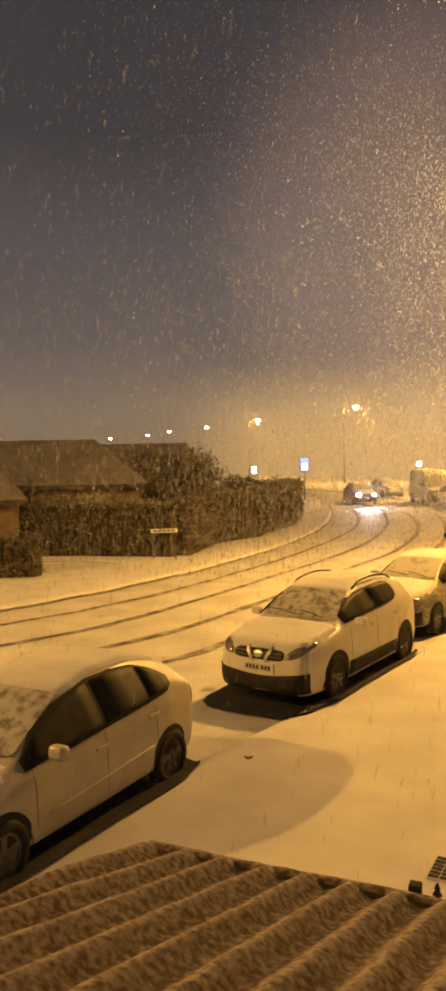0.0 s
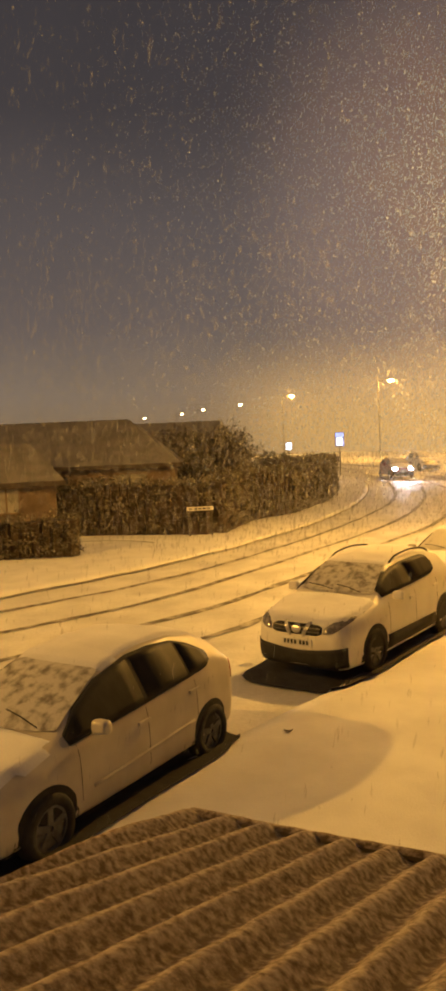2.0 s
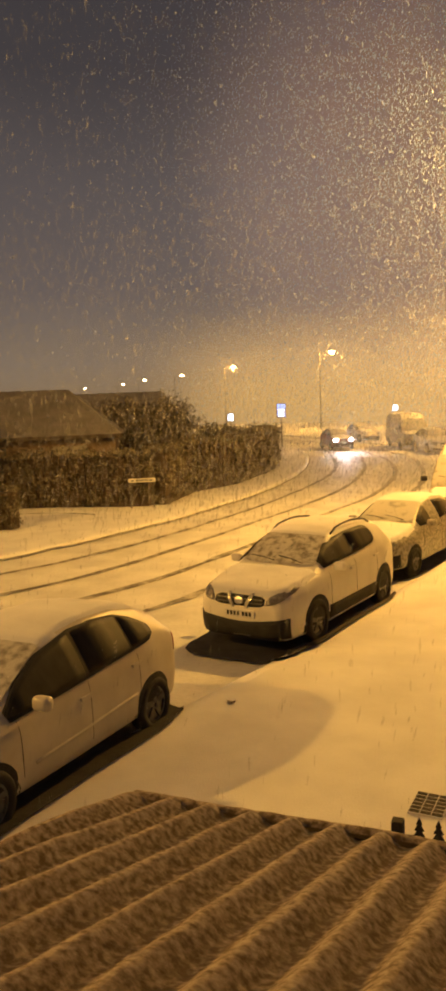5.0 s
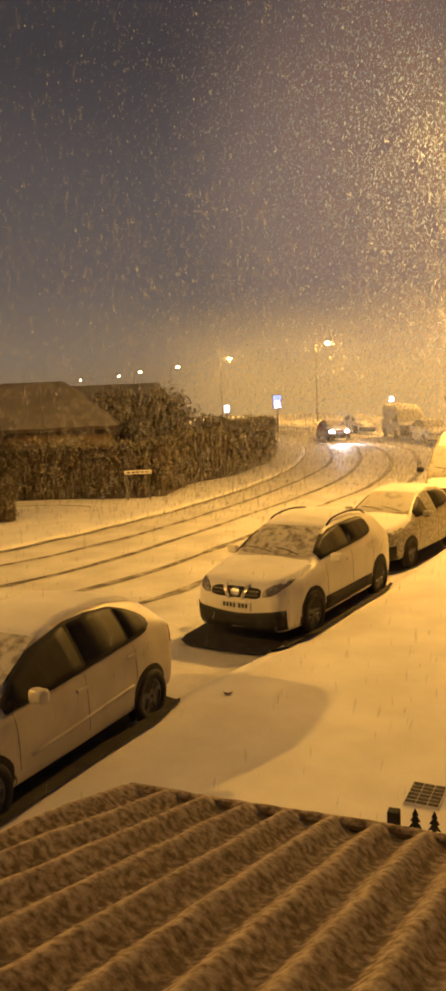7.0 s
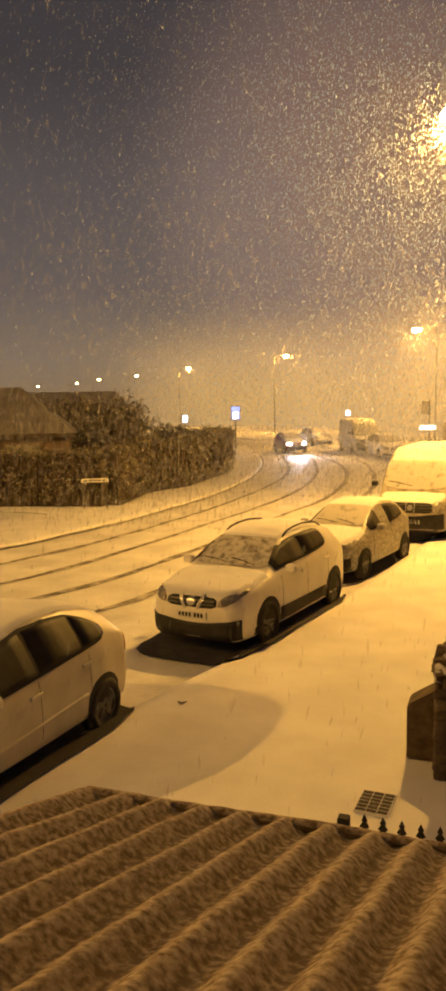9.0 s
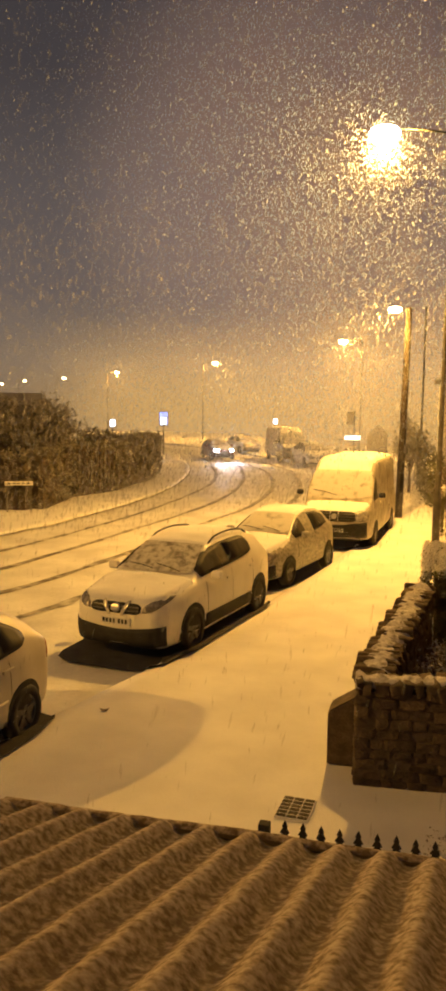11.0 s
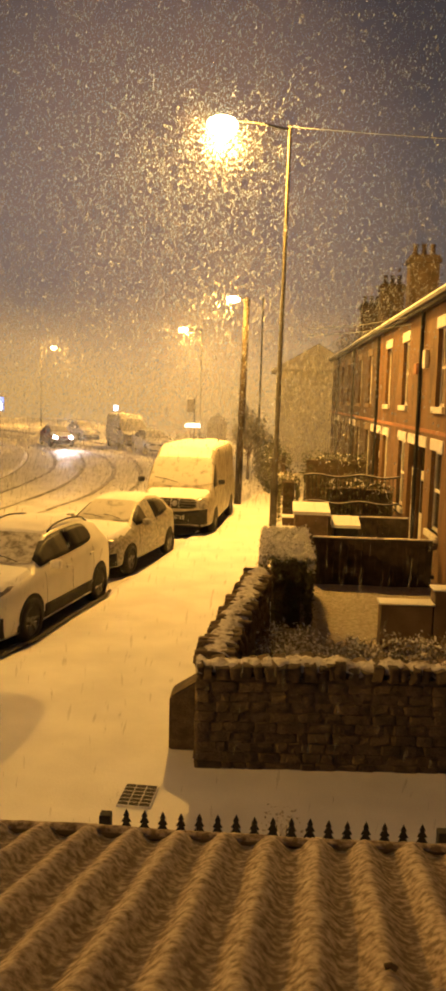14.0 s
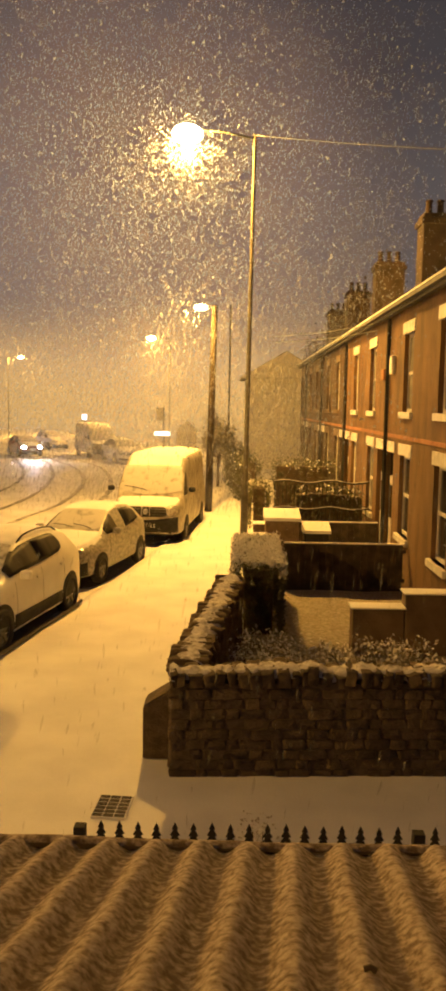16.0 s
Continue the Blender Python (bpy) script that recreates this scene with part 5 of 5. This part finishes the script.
HEDGE_FAR = [(-13.5, 26.4), (-14.2, 30.4), (-13.5, 33.4), (-13.9, 38.9), (-15.1, 43.5), (-17.5, 46.0), (-21, 47.5)]
hedge("hedge", "tall dark ragged hedge along the far pavement with a little snow", HEDGE_FAR, 2.1, 1.1, 3, 0.075, 620, 0.06, FROST_HAZE_LEAF)
hedge("hedge", "tall dark hedge beside the driveway across the road", [(-13.7, 26.2), (-15.8, 25.9), (-18.2, 25.2), (-21.5, 24.0)], 1.95, 0.9, 5, 0.075, 620, 0.03, FROST_HAZE_LEAF)
hedge("hedge", "square dark clipped hedge at the corner across the road", [(-15.6, 20.7), (-17.6, 19.6), (-20.5, 17.8)], 1.25, 0.9, 8, 0.06, 700, 0.03, FROST_HAZE_LEAF, rough=0.12)
hedge("hedge", "clipped garden hedge with a thick dusting of snow on top", [(0.42, 12.75), (0.44, 15.7)], 1.22, 0.95, 9, 0.022, 6500, 3.2, rough=0.03)
hedge("hedge", "snow-dusted hedge at the end of the front gardens", [(0.75, 24.2), (0.8, 26.5)], 1.35, 0.7, 10, 0.035, 900, 0.8, rough=0.08)
hedge("hedge", "dark overgrown hedge between the front gardens", [(1.6, 21.0), (3.3, 21.2)], 1.5, 0.7, 12, 0.045, 700, 0.25, rough=0.2)
hedge("hedge", "dark overgrown hedge between the front gardens", [(1.4, 27.0), (3.3, 27.4)], 1.9, 0.9, 13, 0.05, 700, 0.3, rough=0.25)
hedge("hedge", "dark overgrown hedge along the far front gardens", [(0.6, 31.0), (0.2, 36.0), (-0.1, 42.0)], 1.7, 0.9, 14, 0.06, 500, 0.3, rough=0.25)



def shrub(x, y, r, h, seed, n=26, size=0.035, label="low garden shrub dusted with snow", snow=0.5):
    rnd = random.Random(seed)
    s = thing("shrub", label, "shrub", "garden shrubs")
    bm = bmesh.new()
    spots, white = [], []
    for k in range(n):
        a, l = rnd.uniform(0, 6.283), rnd.uniform(0.3, 1.0)
        tip = (x + math.cos(a) * r * l, y + math.sin(a) * r * l, h * rnd.uniform(0.5, 1.0))
        tube(bm, [(x, y, 0.0), ((x * 2 + tip[0]) / 3, (y * 2 + tip[1]) / 3, tip[2] * 0.5), tip], [0.010, 0.007, 0.003], 5)
        spots.append((*tip, 16, 0.06))
        white.append((tip[0], tip[1], tip[2] + 0.03, int(16 * snow), 0.06))
    part("twigs", bm, TWIG, s)
    leafy("leaves", s, spots, size, seed, SNOWY_TWIG)
    tagged(leafy("snow_dusting", s, white, size, seed + 1, SNOW, "snow on the leaf tips"), kind="stuff")


for k, (x, y, r, h) in enumerate(((0.35, 9.6, 0.4, 0.42), (0.85, 9.9, 0.4, 0.38), (1.35, 9.5, 0.45, 0.36), (0.6, 10.6, 0.4, 0.34), (1.95, 10.3, 0.4, 0.62), (2.35, 10.5, 0.35, 0.55), (2.9, 10.1, 0.35, 0.45), (1.5, 10.3, 0.3, 0.3), (0.25, 10.3, 0.4, 0.5), (0.95, 10.7, 0.4, 0.42), (1.3, 10.9, 0.35, 0.36), (0.5, 11.3, 0.35, 0.4), (0.75, 9.4, 0.35, 0.5), (1.7, 9.7, 0.4, 0.4), (2.5, 9.6, 0.4, 0.4), (3.2, 10.6, 0.3, 0.5))):
    shrub(x, y, r, h, 40 + k)

shrub(0.19, 4.84, 0.07, 1.06, 77, 40, 0.014, "thin snowy plant standing behind the spiked railing", 0.6)


def tree(x, y, height, spread, seed, leaf=0.10, n=22, label="bare winter tree, its twigs fuzzy with snow", mat=None, density=46):
    """A tapered trunk, forking limbs and a crown of many small twig clumps."""
    rnd = random.Random(seed)
    t = thing("tree", label, "tree", "trees beside the road")
    bm = bmesh.new()
    lean = (rnd.uniform(-0.3, 0.3), rnd.uniform(-0.3, 0.3))
    fork = height * 0.35
    tube(bm, [(x, y, -0.1), (x + lean[0] * 0.4, y + lean[1] * 0.4, fork * 0.6), (x + lean[0], y + lean[1], fork * 1.2)], [0.035 * height * 0.6, 0.016 * height, 0.012 * height], 9)
    spots = []
    for k in range(n):
        a = rnd.uniform(0, 6.283)
        l = rnd.uniform(0.25, 1.0) * spread
        z0 = rnd.uniform(0.7, 1.2) * fork
        tip = Vector((x + lean[0] + math.cos(a) * l, y + lean[1] + math.sin(a) * l, fork + (height - fork) * rnd.uniform(0.25, 1.0) * (1.05 - 0.45 * l / spread)))
        mid = Vector((x + lean[0], y + lean[1], z0)).lerp(tip, 0.5) + Vector((0, 0, 0.12 * height * rnd.random()))
        tube(bm, [(x + lean[0] * 0.8, y + lean[1] * 0.8, z0), mid, tip], [0.007 * height, 0.004 * height, 0.0015 * height], 5)
        for q in (0.6, 0.8, 1.0):
            p = mid.lerp(tip, q * 2 - 1) if q > 0.5 else mid
            spots.append((p.x, p.y, p.z, density, 0.055 * height))
    part("trunk", bm, TWIG, t, smooth=True)
    leafy("crown", t, spots, leaf, seed, mat or TWIG)
    return t


tree(-0.75, 37, 3.5, 0.9, 61, 0.06, 22, "small bushy tree beside the pavement, paled by frost and painted haze", FROST_HAZE_LEAF, 60)
tree(-19.5, 47.5, 2.5, 1.2, 91, 0.08, 20, "rounded dark evergreen bush across the road", LEAF, 60)
tree(-18.3, 36.7, 4.3, 1.9, 92, 0.08, 34, "broad dark evergreen shrub beside the bungalow", FROST_HAZE_LEAF, 70)
tree(-19.9, 34.9, 4.2, 1.6, 93, 0.08, 30, "rounded dark evergreen shrub before the bungalow roof", FROST_HAZE_LEAF, 70)
tree(6.4, 33, 9.4, 1.8, 95, 0.10, 20, "tall dark tree behind the terrace roofs", TWIG, 40)
for x, y, h in ((7.3, 50, 10.0), (8.6, 47.5, 10.6), (6.6, 56, 10.2)):
    tree(x, y, h, 2.0, int(x * 10), 0.10, 24, "tall dark tree rising beyond the end of the terrace", TWIG, 60)

# ---- front gardens ----
def board_fence(name, label, x0, x1, y, h, board=0.14):
    f = thing(name, label, "fence", "garden fences")
    n = int((x1 - x0) / board)
    me = mesh_of(box(None, -board / 2 + 0.0008, board / 2 - 0.0008, -0.012, 0.012, 0, h, 0.003), "board", DARKWOOD, False)
    for k in range(n):
        ob = new("board", me)
        ob.parent = f
        ob.location = (x0 + board * (k + 0.5), y + random.uniform(-0.004, 0.004), random.uniform(-0.008, 0.0))
    for z in (0.2, h - 0.18):
        part("rail", box(None, x0, x1, y + 0.014, y + 0.06, z, z + 0.08, 0.006), DARKWOOD, f)
    bm = bmesh.new()
    for k in range(24):
        a = x0 + (x1 - x0) * k / 24
        box(bm, a, a + (x1 - x0) / 24 + 0.002, y - 0.022, y + 0.03, h - 0.003, h + 0.022 + 0.006 * noise.noise((k * 0.7, 0, 0)))
    part("snow_line", bm, SNOW, f, "thin line of snow along the top edge")


board_fence("board_fence", "dark board fence between two gardens with snow along its top", 1.02, 3.46, 16.15, 0.98)
board_fence("board_fence", "dark board fence further along with snow on top", 1.2, 3.46, 19.4, 0.95)


def low_wall(name, label, x0, x1, y0, y1, h):
    w = thing(name, label, "wall")
    part("brickwork", box(None, x0, x1, y0, y1, 0, h, 0.012), DARKBRICK, w)
    bm = box(None, x0 - 0.03, x1 + 0.03, y0 - 0.03, y1 + 0.03, h, h + 0.028, 0.012)
    part("snow_cap", bm, SNOW, w, "flat snow on the top", smooth=True)


low_wall("planter_wall", "low dark brick wall beside the doorway with flat snow on it", 1.80, 2.56, 11.9, 12.2, 0.72)
low_wall("planter_wall", "dark brick wall joining the house front with snow on it", 2.58, 3.48, 11.9, 12.2, 0.95)
low_wall("garden_pier", "low rubble pier at the pavement edge with a snow cap", 0.42, 0.72, 17.4, 17.8, 0.9)
low_wall("garden_pier", "low rubble pier at the pavement edge with a snow cap", 0.48, 0.78, 19.2, 19.6, 0.9)


def storage_box(x0, x1, y0, y1, h, label, lid):
    b = thing("storage_box", label, "storage box")
    part("body", box(None, x0, x1, y0, y1, 0, h - 0.12, 0.02), lid, b)
    bm = bmesh.new()
    pr = [(y0 - 0.04, h - 0.12), (y0 - 0.04, h - 0.05), (y1 + 0.04, h + 0.08), (y1 + 0.04, h - 0.12)]
    a = [bm.verts.new((x0 - 0.04, y, z)) for y, z in pr]
    c = [bm.verts.new((x1 + 0.04, y, z)) for y, z in pr]
    for k in range(4):
        bm.faces.new((a[k], a[(k + 1) % 4], c[(k + 1) % 4], c[k]))
    bm.faces.new(a)
    bm.faces.new(c[::-1])
    part("lid", bm, SNOW, b, "sloping lid under snow")


storage_box(0.72, 1.46, 18.0, 18.7, 1.28, "weathered wooden bin store with a snowy sloping lid", CRATE_DULL)
storage_box(1.62, 2.16, 18.2, 18.7, 0.98, "dark lidded bin with snow on top", BLACKTRIM)

gate = thing("garden_railing", "thin dark garden railing with hooped top rails", "railing")
for z in (1.15, 1.82):
    part("rail", tube(None, [(1.0 + 2.4 * k / 12, 20.4, z + 0.035 * math.sin(k * 1.1)) for k in range(13)], 0.02, 6), IRON, gate)
    part("rail_snow", tube(None, [(1.0 + 2.4 * k / 12, 20.395, z + 0.024 + 0.035 * math.sin(k * 1.1)) for k in range(13)], 0.012, 6), LUMPY_SNOW, gate)
for k in range(24):
    part("bar", tube(None, [(1.02 + 0.1 * k, 20.4, 0.05), (1.02 + 0.1 * k, 20.4, 1.80)], 0.009, 5), IRON, gate)

hut = thing("small_hut", "small pale hut with a snowy pitched roof beside the far pavement", "hut", "", pose(-2.85, 48.0, 0, 0, 0, 90))
part("wall", box(None, -0.6, 0.6, -0.55, 0.55, 0, 2.2), RENDERED, hut)
bm = bmesh.new()
pr = [(-0.68, 2.15), (0, 2.75), (0.68, 2.15)]
a = [bm.verts.new((-0.68, y, z)) for y, z in pr]
c = [bm.verts.new((0.68, y, z)) for y, z in pr]
for k in range(3):
    bm.faces.new((a[k], a[(k + 1) % 3], c[(k + 1) % 3], c[k]))
bm.faces.new(a)
bm.faces.new(c[::-1])
part("roof", bm, SNOW, hut, "snowy roof")

# ---- signs and lit furniture round the bend ----
def post_sign(name, label, x, y, z, w, h, glow_mat, turn=20):
    s = thing(name, label, "road sign", "lit road signs", pose(x, y, 0, 0, 0, turn))
    part("post", tube(None, [(0, 0.05, 0), (0, 0.05, z)], 0.04, 8), STEEL, s)
    part("panel", box(None, -w / 2, w / 2, -0.03, 0.03, z - h / 2, z + h / 2, 0.02), glow_mat, s, "lit sign face")
    part("back_plate", box(None, -w / 2 - 0.05, w / 2 + 0.05, 0.03, 0.06, z - h / 2 - 0.05, z + h / 2 + 0.05), STEEL, s)


post_sign("road_sign", "brightly lit white road sign on a grey post", -22.3, 55.7, 2.45, 0.36, 0.5, SIGN_GLOW, 22)
post_sign("road_sign", "lit blue and white road sign on a grey post", -19.6, 59.3, 2.6, 0.42, 0.55, SIGN_GLOW, 18)
part_sign = glow("lit_blue_sign", (0.30, 0.40, 1.0), 1.3)
post_sign("road_sign", "large lit blue road sign behind a white one", -19.75, 59.8, 2.75, 0.62, 1.0, part_sign, 18)
post_sign("road_sign", "small lit blue road sign on a tall post", -11.9, 64.4, 2.6, 0.36, 0.4, SIGN_GLOW, 10)
bol = thing("traffic_bollard", "lit white traffic bollard on the kerb", "bollard", "", pose(-18.9, 51.9, 0, 0, 0, 20))
part("shell", box(None, -0.24, 0.24, -0.15, 0.15, 0.2, 1.35, 0.08), SIGN_GLOW, bol, smooth=True)
part("base", box(None, -0.3, 0.3, -0.2, 0.2, 0, 0.2, 0.04), RUBBER, bol)
stop = thing("bus_stop", "bus stop with a pale flag and a lit strip under it", "bus stop", "", pose(-4.45, 48.0, 0, 0, 0, 4))
part("pole", tube(None, [(0.25, 0, 0), (0.25, 0, 3.6)], 0.04, 8), STEEL, stop)
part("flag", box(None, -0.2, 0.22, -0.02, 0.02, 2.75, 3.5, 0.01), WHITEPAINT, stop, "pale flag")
part("lit_strip", box(None, -0.3, 0.62, -0.06, 0.06, 1.88, 2.12, 0.03), glow("lit_strip", (1.0, 0.85, 0.6), 4.0), stop, "glowing strip")
plate = thing("street_name_sign", "white street name plate with unreadable lettering before the hedge", "sign", "", pose(-13.75, 25.6, 0, 0, 0, 28))
part("board", box(None, -0.48, 0.48, -0.02, 0.02, 0.92, 1.06, 0.01), WHITEPAINT, plate)
for k in range(5):
    part("letter_bar", box(None, -0.38 + 0.16 * k, -0.27 + 0.16 * k, -0.026, -0.02, 0.965, 1.015), BLACKTRIM, plate)
for px in (-0.4, 0.4):
    part("leg", box(None, px - 0.03, px + 0.03, 0.02, 0.06, 0, 0.95), STEEL, plate)
clod = thing("fallen_leaf", "dark curled leaf lying on the snow between the cars", "leaf", "", pose(-3.72, 8.95, 0.0, 0, 0, 25))
bm = bmesh.new()
vs = [bm.verts.new((0.06 * math.cos(a), 0.04 * math.sin(a) * (1 - 0.3 * math.cos(a)), 0.022 + 0.014 * math.cos(2 * a))) for a in [6.283 * k / 12 for k in range(12)]]
c = bm.verts.new((0, 0, 0.005))
for k in range(12):
    bm.faces.new((vs[k], vs[(k + 1) % 12], c))
part("blade", bm, TWIG, clod)
twig = thing("twig", "small dark twig lying on the roof snow", "twig", "", pose(0.27, 1.42, roof_z(0.27, 1.42) + 0.006, 0, 0, -15))
part("stick", tube(None, [(-0.012, 0, 0), (0, 0.003, 0.004), (0.012, 0, 0)], 0.006, 6), TWIG, twig)


# ---- falling snow, hanging in the air ----
def falling_snow(name, n, lo, hi, size, seed, keep=None, label="snowflakes falling through the lamplight", mat=FLAKE, streak=2.6):
    """Thin flakes drawn out along their fall, each turned its own way."""
    rnd = np.random.RandomState(seed)
    c = rnd.uniform(lo, hi, (n, 3))
    if keep is not None:
        c = c[keep(c)]
    n = len(c)
    s = size * rnd.uniform(0.5, 1.4, (n, 1))
    ang = rnd.uniform(0, math.pi, n)
    wide = np.stack([np.cos(ang), np.sin(ang), rnd.uniform(-0.3, 0.3, n)], 1) * s
    tall = np.stack([rnd.normal(0.12, 0.08, n), rnd.normal(0, 0.08, n), np.ones(n)], 1) * s * streak
    v = np.stack([c - wide, c - tall, c + wide, c + tall], 1).reshape(-1, 3)
    f = np.arange(n * 4).reshape(-1, 4)
    me = bpy.data.meshes.new(name)
    me.from_pydata(v.tolist(), [], f.tolist())
    me.materials.append(mat)
    tagged(new(name, me), label, "falling snow", kind="stuff")


LANTERN = np.array((-1.42, 22.75, 10.6))


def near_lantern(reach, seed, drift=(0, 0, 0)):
    """Crowds flakes about the lantern to draw its halo, fewer with the distance from it."""
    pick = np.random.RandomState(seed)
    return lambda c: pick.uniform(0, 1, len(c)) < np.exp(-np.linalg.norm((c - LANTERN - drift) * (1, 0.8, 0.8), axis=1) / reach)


def thinning(seed):
    """Keeps fewer flakes with the height, so the haze they make has no hard top edge."""
    pick = np.random.RandomState(seed)
    return lambda c: pick.uniform(0, 1, len(c)) < np.exp(-c[:, 2] / 4.5)


falling_snow("falling_snow", 90000, (-42, 7.0, 0.3), (9, 60, 24), 0.016, 5)
falling_snow("falling_snow_near", 5200, (-8, 3.6, 0.4), (4, 14, 8), 0.008, 6, None, "snowflakes falling close to the window", NEAR_FLAKE, 6.0)
falling_snow("falling_snow_lamp", 400000, (-11, 13, 2.5), (5, 31, 17), 0.0125, 7, near_lantern(3.2, 4, (-1.2, 0, -1.4)), "snowflakes crowded round the lamp to draw its halo", HALO_FLAKE, 2.2)
falling_snow("falling_snow_halo", 60000, (-2.6, 21.6, 9.4), (-0.2, 23.9, 11.8), 0.011, 8, near_lantern(0.24, 3), "snowflakes packed about the lantern to draw its glare", HALO_FLAKE, 1.8)
falling_snow("falling_snow_street", 420000, (-7, 26, 0.2), (6, 68, 11), 0.032, 9, thinning(13), "snowfall thickening along the street", FAR_FLAKE)
falling_snow("falling_snow_opposite", 380000, (-48, 19, 0.2), (-7, 68, 10), 0.036, 10, thinning(14), "snowfall before the bungalows across the road", FAR_FLAKE)
falling_snow("falling_snow_far", 40000, (-60, 68, 0.5), (6, 112, 12), 0.070, 11, None, "far snowfall thickening round the street lamps", FAR_FLAKE)
